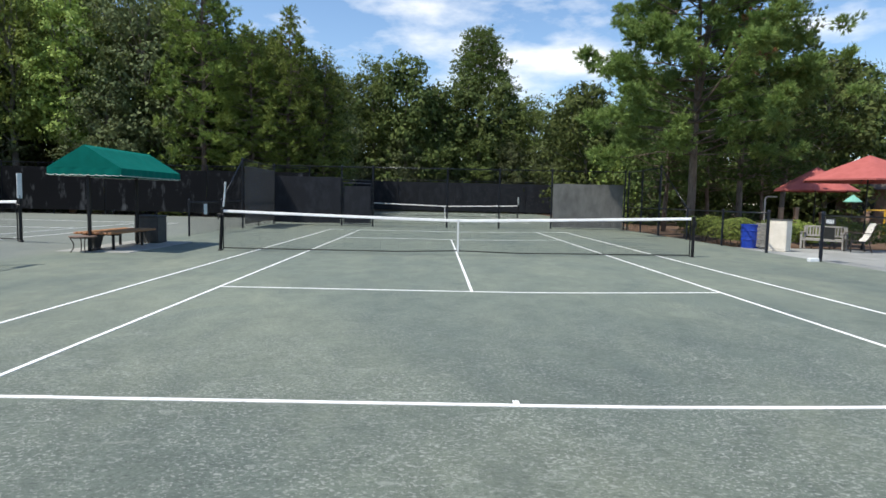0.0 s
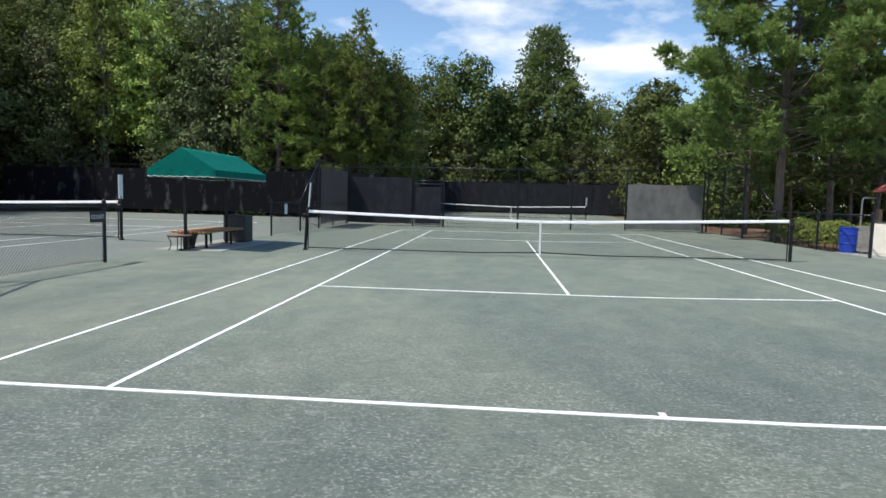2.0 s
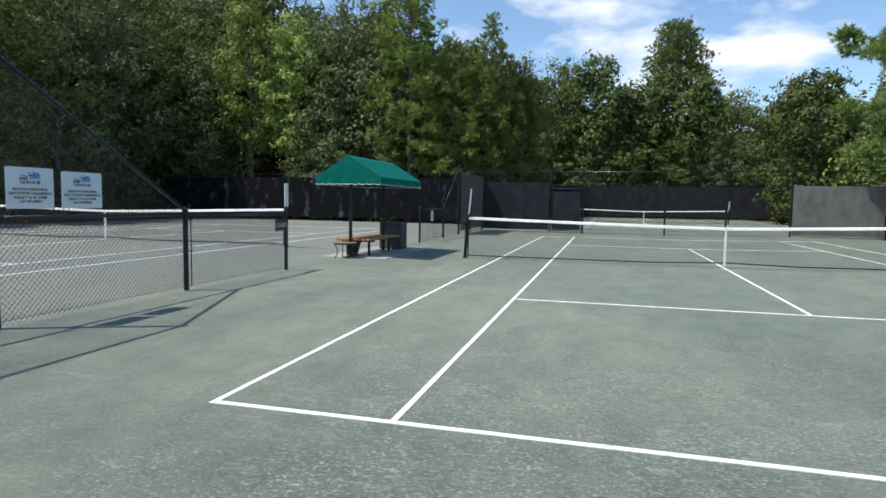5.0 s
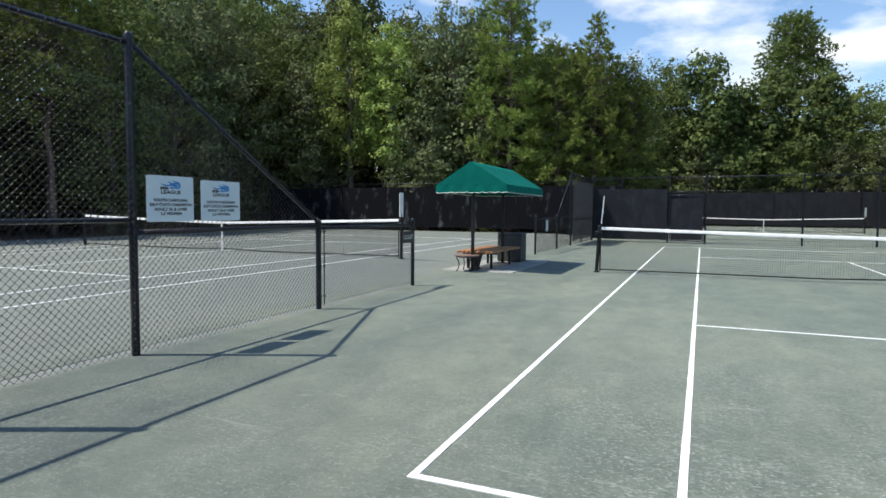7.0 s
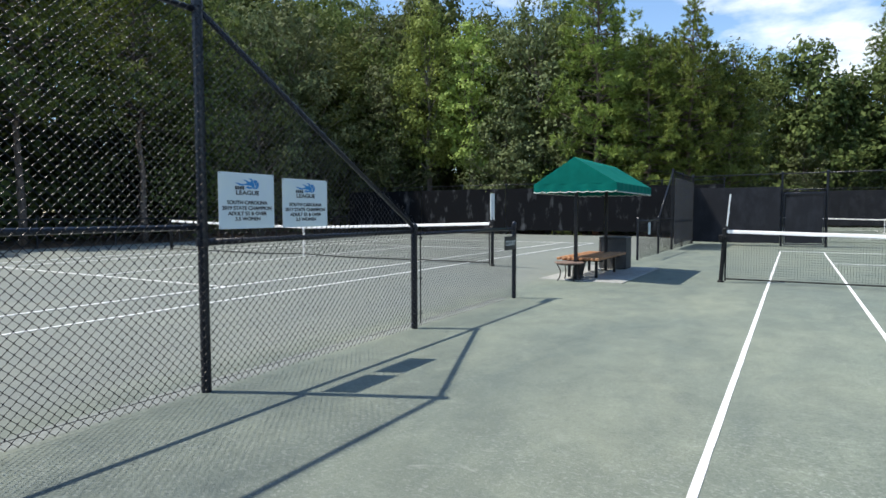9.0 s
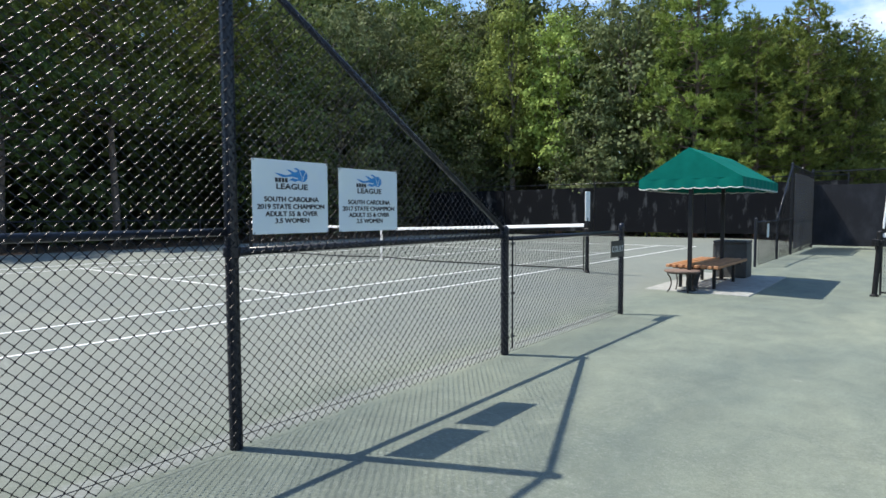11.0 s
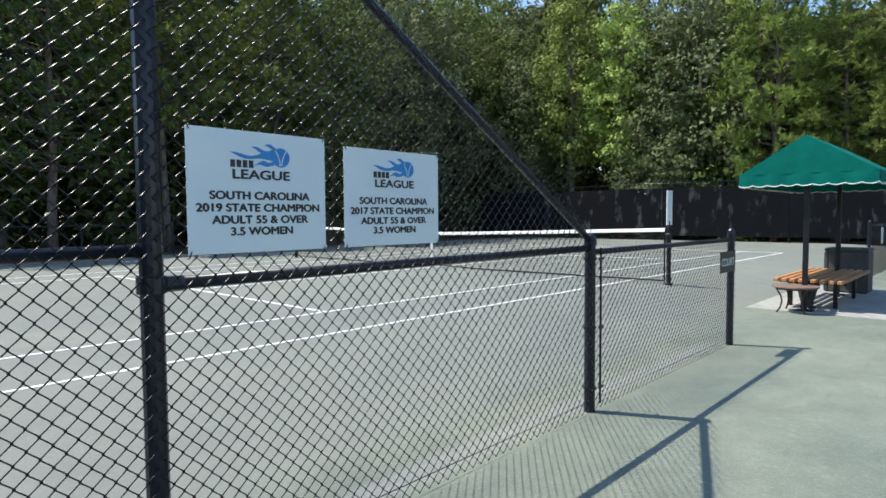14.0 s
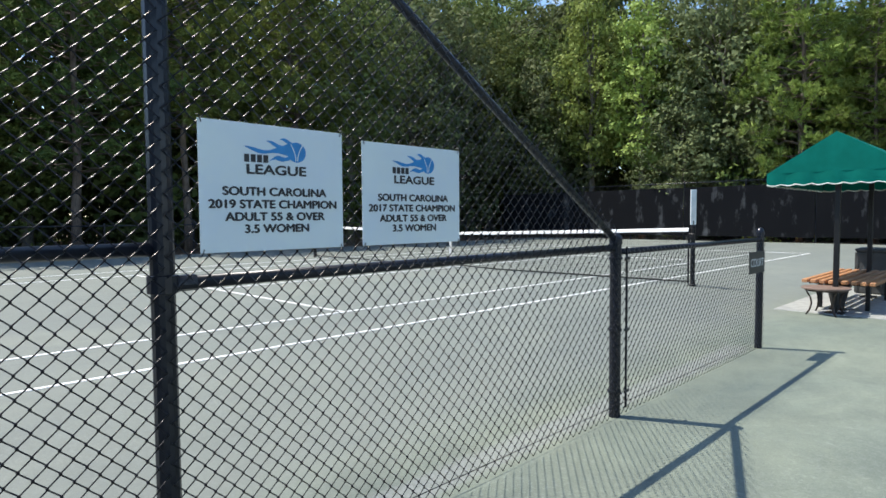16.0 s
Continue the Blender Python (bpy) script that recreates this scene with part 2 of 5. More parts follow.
def open_weave(name, colour):
    """Thin woven mesh cloth: the threads cover half of it and the sun shines through them."""
    m = bpy.data.materials.new(name)
    m.use_nodes = True
    n, l = m.node_tree.nodes, m.node_tree.links
    n.clear()
    out = n.new("ShaderNodeOutputMaterial")
    co, grain = n.new("ShaderNodeTexCoord"), n.new("ShaderNodeTexNoise")
    grain.inputs["Scale"].default_value, grain.inputs["Detail"].default_value = 2.2, 8
    ramp = n.new("ShaderNodeValToRGB")
    ramp.color_ramp.elements[0].color = (*[c * 0.7 for c in colour], 1)
    ramp.color_ramp.elements[1].color = (*[c * 1.4 for c in colour], 1)
    l.new(co.outputs["Object"], grain.inputs["Vector"])
    l.new(grain.outputs["Fac"], ramp.inputs["Fac"])
    d, t, clear = n.new("ShaderNodeBsdfDiffuse"), n.new("ShaderNodeBsdfTranslucent"), n.new("ShaderNodeBsdfTransparent")
    for s in (d, t):
        l.new(ramp.outputs["Color"], s.inputs["Color"])
    thread, weave = n.new("ShaderNodeMixShader"), n.new("ShaderNodeMixShader")
    thread.inputs["Fac"].default_value, weave.inputs["Fac"].default_value = 0.45, 0.35
    l.new(d.outputs["BSDF"], thread.inputs[1])
    l.new(t.outputs["BSDF"], thread.inputs[2])
    l.new(thread.outputs["Shader"], weave.inputs[1])
    l.new(clear.outputs["BSDF"], weave.inputs[2])
    l.new(weave.outputs["Shader"], out.inputs["Surface"])
    return m


M_CLAY = clay_material("green_clay")
M_TAPE = material("white_tape", (0.36, 0.38, 0.36), (0.88, 0.88, 0.86), 0.6, 16, 9, broad=0.10, bump=0.2, low=0.30, high=0.42)
M_EARTH = material("pine_straw", (0.05, 0.03, 0.018), (0.20, 0.115, 0.06), 0.95, 5, 10, bump=0.8, bump_scale=60, broad=0.35)
M_CONCRETE = material("concrete", (0.23, 0.24, 0.225), (0.38, 0.385, 0.36), 0.85, 7, 9, bump=0.3, bump_scale=80, broad=0.15)
M_VINYL = material("black_vinyl", (0.006, 0.008, 0.014), (0.011, 0.014, 0.023), 0.30, 30, spec=0.4, bump=0.05)
M_WIRE = material("black_vinyl_wire", (0.006, 0.0065, 0.008), (0.013, 0.013, 0.016), 0.32, 60, spec=0.30)
M_SCREEN = material("black_windscreen_cloth", (0.010, 0.012, 0.017), (0.028, 0.032, 0.041), 0.8, 1.3, 8, stretch=(1.3, 1, 0.7), low=0.46, high=0.76, bump=0.7, bump_scale=5, spec=0.3)
M_SCREEN_MID = open_weave("thin_windscreen_cloth", (0.085, 0.092, 0.102))
# black cloth mottled with pale blotches, taller than wide
M_SCREEN_MOTTLED = material("mottled_windscreen_cloth", (0.005, 0.006, 0.008), (0.085, 0.090, 0.096), 0.85, 1.0, 9, stretch=(1.7, 1, 0.75), low=0.55, high=0.70, bump=0.7, bump_scale=5, spec=0.12)
M_SCREEN_GREY = material("faded_windscreen_cloth", (0.10, 0.10, 0.098), (0.20, 0.20, 0.192), 0.8, 2.0, 8, stretch=(1, 1, 0.5), bump=0.5, bump_scale=5, spec=0.25)
M_CANVAS = material("green_canvas", (0.001, 0.116, 0.090), (0.002, 0.145, 0.114), 0.8, 5, 6, bump=0.35, bump_scale=7, spec=0.08)
M_CANVAS_EDGE = material("white_binding", (0.6, 0.62, 0.6), (0.72, 0.8, 0.72), 0.7, 12)
M_STEEL = material("black_painted_steel", (0.006, 0.006, 0.007), (0.014, 0.014, 0.015), 0.42, 14, bump=0.1, spec=0.3)
M_SLAT = material("orange_stained_wood", (0.33, 0.145, 0.055), (0.52, 0.26, 0.12), 0.6, 5, 8, stretch=(9, 1, 9), bump=0.3, bump_scale=16, vary=0.14)
M_TABLE = material("bronze_table_top", (0.13, 0.085, 0.065), (0.24, 0.165, 0.13), 0.55, 9, 8, bump=0.2)
M_TABLE_LEG = material("bronze_iron", (0.03, 0.022, 0.018), (0.07, 0.05, 0.04), 0.5, 20, metal=0.4)
M_BIN = material("grey_resin", (0.035, 0.036, 0.036), (0.065, 0.066, 0.065), 0.65, 6, 7, bump=0.25, bump_scale=30)
M_POT = material("black_plastic", (0.012, 0.012, 0.013), (0.03, 0.03, 0.03), 0.45, 8)
M_NET = material("black_net_cord", (0.008, 0.009, 0.009), (0.02, 0.021, 0.021), 0.8, 30)
M_BAND = material("white_net_band", (0.62, 0.63, 0.62), (0.84, 0.84, 0.83), 0.75, 6, 7, stretch=(1, 1, 3), broad=0.1, bump=0.3, bump_scale=20)
M_PLATE = material("white_plate", (0.62, 0.66, 0.68), (0.76, 0.79, 0.80), 0.4, 4)
M_SIGN = material("white_sign_board", (0.60, 0.68, 0.74), (0.66, 0.73, 0.72), 0.35, 3, 4, broad=0.03)
M_INK = material("black_ink", (0.010, 0.010, 0.013), (0.022, 0.022, 0.026), 0.5, 20)
M_BLUE_INK = material("blue_ink", (0.013, 0.17, 0.43), (0.022, 0.25, 0.58), 0.45, 9)
M_BARK = material("pine_bark", (0.065, 0.050, 0.040), (0.25, 0.19, 0.15), 0.95, 9, 9, stretch=(1, 1, 0.25), bump=1.0, bump_scale=22)
M_BARK_PALE = material("grey_bark", (0.09, 0.08, 0.065), (0.24, 0.215, 0.18), 0.95, 8, 9, stretch=(1, 1, 0.3), bump=0.7, bump_scale=26)
M_RED = material("faded_red_canvas", (0.33, 0.085, 0.075), (0.43, 0.125, 0.11), 0.8, 3, 6, bump=0.2, bump_scale=8, spec=0.2)
M_BLUE = material("blue_plastic", (0.010, 0.045, 0.36), (0.018, 0.065, 0.46), 0.42, 5, bump=0.1)
M_CREAM = material("cream_paint", (0.62, 0.57, 0.48), (0.74, 0.69, 0.60), 0.55, 4, 7, broad=0.08)
M_GREYWOOD = material("weathered_teak", (0.20, 0.19, 0.165), (0.40, 0.38, 0.34), 0.85, 5, 9, stretch=(1, 8, 8), bump=0.4, vary=0.12)
M_TAN = material("pinkish_cedar", (0.36, 0.22, 0.14), (0.52, 0.34, 0.23), 0.8, 4, 8, stretch=(6, 6, 1), bump=0.3)
M_BROWN = material("brown_siding", (0.10, 0.065, 0.045), (0.17, 0.115, 0.08), 0.8, 5, 7, bump=0.3)
M_ROOF = material("brown_shingle", (0.05, 0.04, 0.035), (0.11, 0.09, 0.075), 0.9, 9, 8, bump=0.6)
M_GLASS_DARK = material("dark_window", (0.012, 0.014, 0.016), (0.03, 0.034, 0.036), 0.08, 2)
M_MINT = material("pale_mint_canvas", (0.16, 0.40, 0.32), (0.24, 0.50, 0.41), 0.8, 4, 6, bump=0.2, bump_scale=8, spec=0.1)
M_SLING = material("white_sling_fabric", (0.64, 0.60, 0.54), (0.72, 0.74, 0.68), 0.75, 20)
M_YELLOW = material("yellow_plastic", (0.55, 0.30, 0.02), (0.70, 0.42, 0.04), 0.5, 5)
L_OAK = leaf_material("oak_leaves", (0.066, 0.105, 0.021), (0.140, 0.190, 0.041), 0.05, 0.24)
# oak leaves again, darkened so their colour holds the shade within the woods
L_DEEP = leaf_material("shade_coloured_oak_leaves", (0.046, 0.078, 0.018), (0.108, 0.150, 0.034))
L_LIGHT = leaf_material("sweetgum_leaves", (0.165, 0.265, 0.038), (0.30, 0.42, 0.074), 0.05, 0.24)
L_GREY = leaf_material("grey_green_leaves", (0.078, 0.104, 0.040), (0.150, 0.186, 0.070), 0.05, 0.24)
L_PINE = leaf_material("pine_needles", (0.050, 0.092, 0.020), (0.125, 0.185, 0.040), 0.06, 0.20, (0.485, 0.506))
L_PINE_LONG = leaf_material("long_pine_needles", (0.092, 0.170, 0.036), (0.235, 0.350, 0.072), 0.08, 0.24, (0.482, 0.496))
L_PINE_Y = leaf_material("young_pine_needles", (0.110, 0.172, 0.025), (0.235, 0.318, 0.052), 0.06, 0.22)
L_DEAD = leaf_material("dead_needles", (0.16, 0.07, 0.02), (0.30, 0.14, 0.05), 0.2, 0.2)
L_HEDGE = leaf_material("hedge_leaves", (0.070, 0.130, 0.015), (0.20, 0.28, 0.045))


# ---- mesh helpers ----
class Geo:
    """Collects vertices and faces for one mesh."""

    def __init__(self):
        self.v, self.f = [], []

    def add(self, verts, faces):
        k = len(self.v)
        self.v.extend(tuple(p) for p in verts)
        self.f.extend(tuple(i + k for i in face) for face in faces)
        return self

    def box(self, lo, hi, bevel=0.0, m=None):
        bm = bmesh.new()
        bmesh.ops.create_cube(bm, size=1.0)
        for v in bm.verts:
            v.co = [lo[i] + (hi[i] - lo[i]) * (v.co[i] + 0.5) for i in range(3)]
        if bevel:
            bmesh.ops.bevel(bm, geom=bm.edges[:], offset=bevel, segments=1, affect="EDGES")
        if m is not None:
            bm.transform(m)
        bm.verts.index_update()
        self.add([v.co[:] for v in bm.verts], [[v.index for v in f.verts] for f in bm.faces])
        bm.free()
        return self

    def tube(self, points, radii, n=8, cap=True):
        """A round bar along points, of one radius or one for each point."""
        points = [Vector(p) for p in points]
        if isinstance(radii, (int, float)):
            radii = [radii] * len(points)
        k = len(self.v)
        side = None
        for i, p in enumerate(points):
            d = (points[min(i + 1, len(points) - 1)] - points[max(i - 1, 0)]).normalized()
            if side is None:
                side = d.orthogonal().normalized()
            side = (side - d * side.dot(d)).normalized()
            up = d.cross(side)
            for j in range(n):
                a = 2 * math.pi * j / n
                self.v.append(tuple(p + (side * math.cos(a) + up * math.sin(a)) * radii[i]))
        for i in range(len(points) - 1):
            for j in range(n):
                a, b = k + i * n + j, k + i * n + (j + 1) % n
                self.f.append((a, b, b + n, a + n))
        if cap:
            self.f.append(tuple(k + j for j in reversed(range(n))))
            self.f.append(tuple(k + (len(points) - 1) * n + j for j in range(n)))
        return self

    def lathe(self, profile, n=16, at=(0, 0, 0)):
        """Turns (radius, height) rows about the upright axis."""
        k = len(self.v)
        for r, z in profile:
            for j in range(n):
                a = 2 * math.pi * j / n
                self.v.append((at[0] + r * math.cos(a), at[1] + r * math.sin(a), at[2] + z))
        for i in range(len(profile) - 1):
            for j in range(n):
                a, b = k + i * n + j, k + i * n + (j + 1) % n
                self.f.append((a, b, b + n, a + n))
        self.f.append(tuple(k + j for j in reversed(range(n))))
        self.f.append(tuple(k + (len(profile) - 1) * n + j for j in range(n)))
        return self

    def mesh(self, name, mat, smooth=False):
        me = bpy.data.meshes.new(name)
        me.from_pydata(self.v, [], self.f)
        me.materials.append(mat)
        if smooth:
            me.polygons.foreach_set("use_smooth", [True] * len(me.polygons))
        me.update()
        return me


def part(name, geo, mat, parent=None, label="", smooth=False, at=None):
    """One mesh object, under a thing or a part."""
    me = geo if isinstance(geo, bpy.types.Mesh) else geo.mesh(name, mat, smooth)
    ob = new(name, me)
    if parent is not None:
        ob.parent = parent
    if at is not None:
        ob.matrix_basis = at
    if label:
        tagged(ob, label)
    return ob


def thing(name, label, category, at=None, group="", kind=""):
    ob = new(name)
    ob.empty_display_size = 0.2
    if at is not None:
        ob.matrix_basis = at
    return tagged(ob, label, category, group, kind)


def lettering(name, text, size, mat, parent, at, bold=0.0, wide=1.0):
    """Raised letters in the built-in font, as a mesh centred on its pose."""
    cu = bpy.data.curves.new(name, "FONT")
    cu.body, cu.size, cu.align_x = text, size, "CENTER"
    tmp = bpy.data.objects.new(name, cu)
    scene.collection.objects.link(tmp)
    flat = bpy.data.meshes.new_from_object(tmp.evaluated_get(bpy.context.evaluated_depsgraph_get()))
    bpy.data.objects.remove(tmp)
    g = Geo()
    shifts = [(0, 0)] if not bold else [(0, 0), (bold, 0), (-bold, 0), (0, bold * 0.6), (0, -bold * 0.6)]
    for k, (dx, dy) in enumerate(shifts):
        g.add([(v.co.x * wide + dx, v.co.y + dy, 0.00012 * k) for v in flat.vertices], [tuple(p.vertices) for p in flat.polygons])
    return part(name, g, mat, parent, at=at)


# ---- ground and courts ----
NET_Y, LEFT_X, FENCE_X = 11.885, -17.95, -9.07


def ground_z(x):
    """Height of the clay: the left court lies a little higher, the right side rises slightly."""
    def smooth(a, b, v):
        s = min(1, max(0, (v - a) / (b - a)))
        return s * s * (3 - 2 * s)
    return 0.10 * smooth(-9.8, -12.3, x) - 0.03 * smooth(-8.9, -6.5, x) + 0.09 * smooth(0.3, 6.0, x)



g = Geo()
ring = [(1800 * math.cos(2 * math.pi * i / 48), 1800 * math.sin(2 * math.pi * i / 48), -0.07) for i in range(48)]
g.add(ring, [tuple(range(48))])
tagged(part("ground", g, M_EARTH), "brown pine straw and bare earth under the trees", "ground", kind="structure")


def slab(name, lo, hi, mat, label, category, top=0.0, depth=0.2):
    return tagged(part(name, Geo().box((lo[0], lo[1], top - depth), (hi[0], hi[1], top), 0.01), mat), label, category, kind="structure")


g = Geo()
xs = [-29.6, -20.0] + [-12.4 + 0.15 * i for i in range(19)] + [-9.5] + [-9 + 0.25 * i for i in range(12)] + [-5, -2, 0] + [0.3 + 0.3 * i for i in range(20)] + [7.2, 9.62]
for x in xs:
    for y in (-8.4, 32.4):
        g.v += [(x, y, ground_z(x)), (x, y, -0.2)]
for i in range(len(xs) - 1):
    k = 4 * i
    g.f += [(k, k + 4, k + 6, k + 2), (k, k + 1, k + 5, k + 4), (k + 2, k + 6, k + 7, k + 3), (k + 1, k + 3, k + 7, k + 5)]
g.f += [(0, 2, 3, 1), (4 * len(xs) - 4, 4 * len(xs) - 3, 4 * len(xs) - 1, 4 * len(xs) - 2)]
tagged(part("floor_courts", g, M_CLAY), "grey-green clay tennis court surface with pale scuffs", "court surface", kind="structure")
slab("floor_far_court", (-9.2, 32.4), (11.2, 66.0), M_CLAY, "grey-green clay surface of the far court", "court surface")
slab("pavement", (9.62, 8.8), (19.5, 16.2), M_CONCRETE, "pale concrete terrace beside the court gate", "pavement", top=0.06, depth=0.3)
slab("pavement_shelter", (-9.78, 10.38), (-8.0, 14.2), M_CONCRETE, "pale concrete pad under the shelter bench", "pavement", top=0.012)


def tape(x0, y0, x1, y1, width, parent):
    """A strip of line tape, its edges a little wavy, with rows of nail heads."""
    a, b = Vector((x0, y0, 0)), Vector((x1, y1, 0))
    d = (b - a)
    length = d.length
    d.normalize()
    s = Vector((-d.y, d.x, 0)) * (width / 2)
    n = max(2, int(length / 0.25))
    g = Geo()
    for i in range(n + 1):
        c = a + d * (length * i / n)
        w0, w1 = 1 + random.uniform(-0.07, 0.07), 1 + random.uniform(-0.07, 0.07)
        z = 0.005 + random.uniform(0, 0.0015) + ground_z(c.x) * (y0 < 30)
        g.v += [tuple(c + s * w0 + Vector((0, 0, z))), tuple(c - s * w1 + Vector((0, 0, z))),
                tuple(c + s * w0 + Vector((0, 0, z - 0.015))), tuple(c - s * w1 + Vector((0, 0, z - 0.015)))]
    for i in range(n):
        k = 4 * i
        g.f += [(k, k + 1, k + 5, k + 4), (k + 2, k, k + 4, k + 6), (k + 1, k + 3, k + 7, k + 5)]
    g.f += [(0, 2, 3, 1), (4 * n, 4 * n + 1, 4 * n + 3, 4 * n + 2)]
    return part("line_tape", g, M_TAPE, parent)


def court_lines(cx, cy):
    t = thing("court_lines", "white plastic line tapes nailed to the clay court", "court lines", kind="structure")
    for sx in (-1, 1):
        tape(cx + sx * 5.46, cy - 11.885, cx + sx * 5.46, cy + 11.885, 0.047, t)
        tape(cx + sx * 4.09, cy - 11.835, cx + sx * 4.09, cy + 11.835, 0.047, t)
    for sy in (-1, 1):
        tape(cx - 5.485, cy + sy * 11.868, cx + 5.485, cy + sy * 11.868, 0.054, t)
        tape(cx - 4.06, cy + sy * 6.4, cx + 4.06, cy + sy * 6.4, 0.047, t)
        tape(cx, cy + sy * 11.85, cx, cy + sy * 11.765, 0.047, t)
    tape(cx, cy - 6.37, cx, cy + 6.37, 0.047, t)
    return t


def tennis_net(cx, cy, label, lift=0.0, lean=0.0, tilt=0.0):
    """Posts, black netting, white band, centre strap and cables."""
    t = thing("tennis_net", label, "tennis net", pose(cx, cy, lift, 0, lean, 0), group="nets of the courts")
    half = 6.26

    def top(x):
        return 0.914 + (1.07 - 0.914) * abs(x / half) ** 1.15

    def low(x):
        return 0.035 + 0.05 * max(0, 1 - abs(x) / 1.6) + 0.03 * abs(x / half)
    g = Geo()
    cell = 0.048
    n = int(2 * half / cell)
    for i in range(n + 1):
        x = -half + 2 * half * i / n
        w = 0.0015
        g.add([(x - w, 0, low(x)), (x + w, 0, low(x)), (x + w, 0, top(x)), (x - w, 0, top(x)), (x, 0.003, low(x)), (x, 0.003, top(x))],
              [(0, 1, 2, 3), (1, 4, 5, 2), (4, 0, 3, 5)])
    rows, cols = 20, 40
    for r in range(rows + 1):
        for c in range(cols):
            xa, xb = -half + 2 * half * c / cols, -half + 2 * half * (c + 1) / cols
            za = low(xa) + (top(xa) - low(xa)) * r / rows
            zb = low(xb) + (top(xb) - low(xb)) * r / rows
            w = 0.0015
            g.add([(xa, -0.001, za - w), (xb, -0.001, zb - w), (xb, -0.001, zb + w), (xa, -0.001, za + w)], [(0, 1, 2, 3)])
    tagged(part("netting", g, M_NET, t, "black knotted netting"), kind="stuff")
    g = Geo()
    xs = [-half + 2 * half * i / 48 for i in range(49)]
    for i, x in enumerate(xs):
        sag = random.uniform(-0.003, 0.003)
        z = top(x)
        g.v += [(x, -0.018, z - 0.058 + sag), (x, -0.016, z), (x, 0, z + 0.013), (x, 0.016, z), (x, 0.018, z - 0.058 + sag)]
    for i in range(48):
        for j in range(4):
            k = 5 * i + j
            g.f.append((k, k + 1, k + 6, k + 5))
    part("headband", g, M_BAND, t, "white canvas headband", True)
    g = Geo().box((-0.026, -0.022, 0.02), (0.026, -0.018, 0.915)).box((-0.026, 0.018, 0.02), (0.026, 0.022, 0.915)).box((-0.026, -0.022, 0.912), (0.026, 0.022, 0.932), 0.004)
    part("centre_strap", g, M_BAND, t, "white centre strap")
    part("bottom_cord", Geo().tube([(x, 0, low(x)) for x in xs], 0.017, 6), M_NET, t)
    for s in (-1, 1):
        p = part("post", Geo().lathe([(0.042, -0.05), (0.042, 1.07), (0.048, 1.072), (0.048, 1.10), (0.03, 1.118), (0.004, 1.122)], 14, (s * 6.34, 0, 0)), M_STEEL, t, smooth=False)
        if s < 0 and tilt:
            p.matrix_basis = pose(s * 6.34, 0, 0) @ pose(0, 0, 0, 0, tilt, 0) @ pose(-s * 6.34, 0, 0)
        part("collar", Geo().lathe([(0.07, -0.01), (0.07, 0.012), (0.05, 0.03)], 14, (s * 6.34, 0, 0)), M_STEEL, p)
        part("net_pole", Geo().tube([(s * 6.26, 0, 0.02), (s * 6.255, 0, 1.06)], 0.017, 8), M_STEEL, t)
        part("winder", Geo().box((s * 6.34 - 0.05, -0.085, 0.86), (s * 6.34 + 0.05, -0.03, 0.98), 0.012).tube([(s * 6.34, -0.08, 0.92), (s * 6.34, -0.14, 0.92), (s * 6.34, -0.14, 0.80)], 0.009, 6), M_STEEL, t)
    return t


for cx, cy in ((0, NET_Y), (LEFT_X, NET_Y), (0.2, 48.0)):
    court_lines(cx, cy)
tennis_net(0, NET_Y, "black tennis net with white headband and centre strap", 0.012, -0.3, 3.2)
tennis_net(LEFT_X, NET_Y, "black tennis net on the court behind the chain-link fence", 0.1)
tennis_net(0.2, 48.0, "distant tennis net on the far court")


def score_tower(x, y, z, yaw, z0=1.09, z1=1.80, tilt=0.0):
    t = thing("score_tower", "white plastic score tower clipped on a net post", "score tower", pose(x, y, z, 0, tilt, 0) @ pose(0, 0, 0, 0, 0, yaw), group="score towers on net posts")
    part("plate", Geo().box((-0.062, -0.012, z0 + 0.05), (0.062, 0.012, z1), 0.004), M_PLATE, t)
    part("number_slider", Geo().box((-0.05, -0.022, z0 + 0.30), (0.05, -0.012, z0 + 0.36), 0.003), M_PLATE, t)
    part("clamp", Geo().lathe([(0.05, 0.86), (0.05, 0.93), (0.03, 0.95), (0.018, 1.0), (0.018, z0 + 0.12), (0.012, z0 + 0.13)], 12), M_STEEL, t)
    return t


score_tower(-6.34, NET_Y, 0.0, 98, tilt=4.6)
score_tower(LEFT_X + 6.34, NET_Y, 0.1, 62)
score_tower(6.54, 48.0, 0.0, 20)


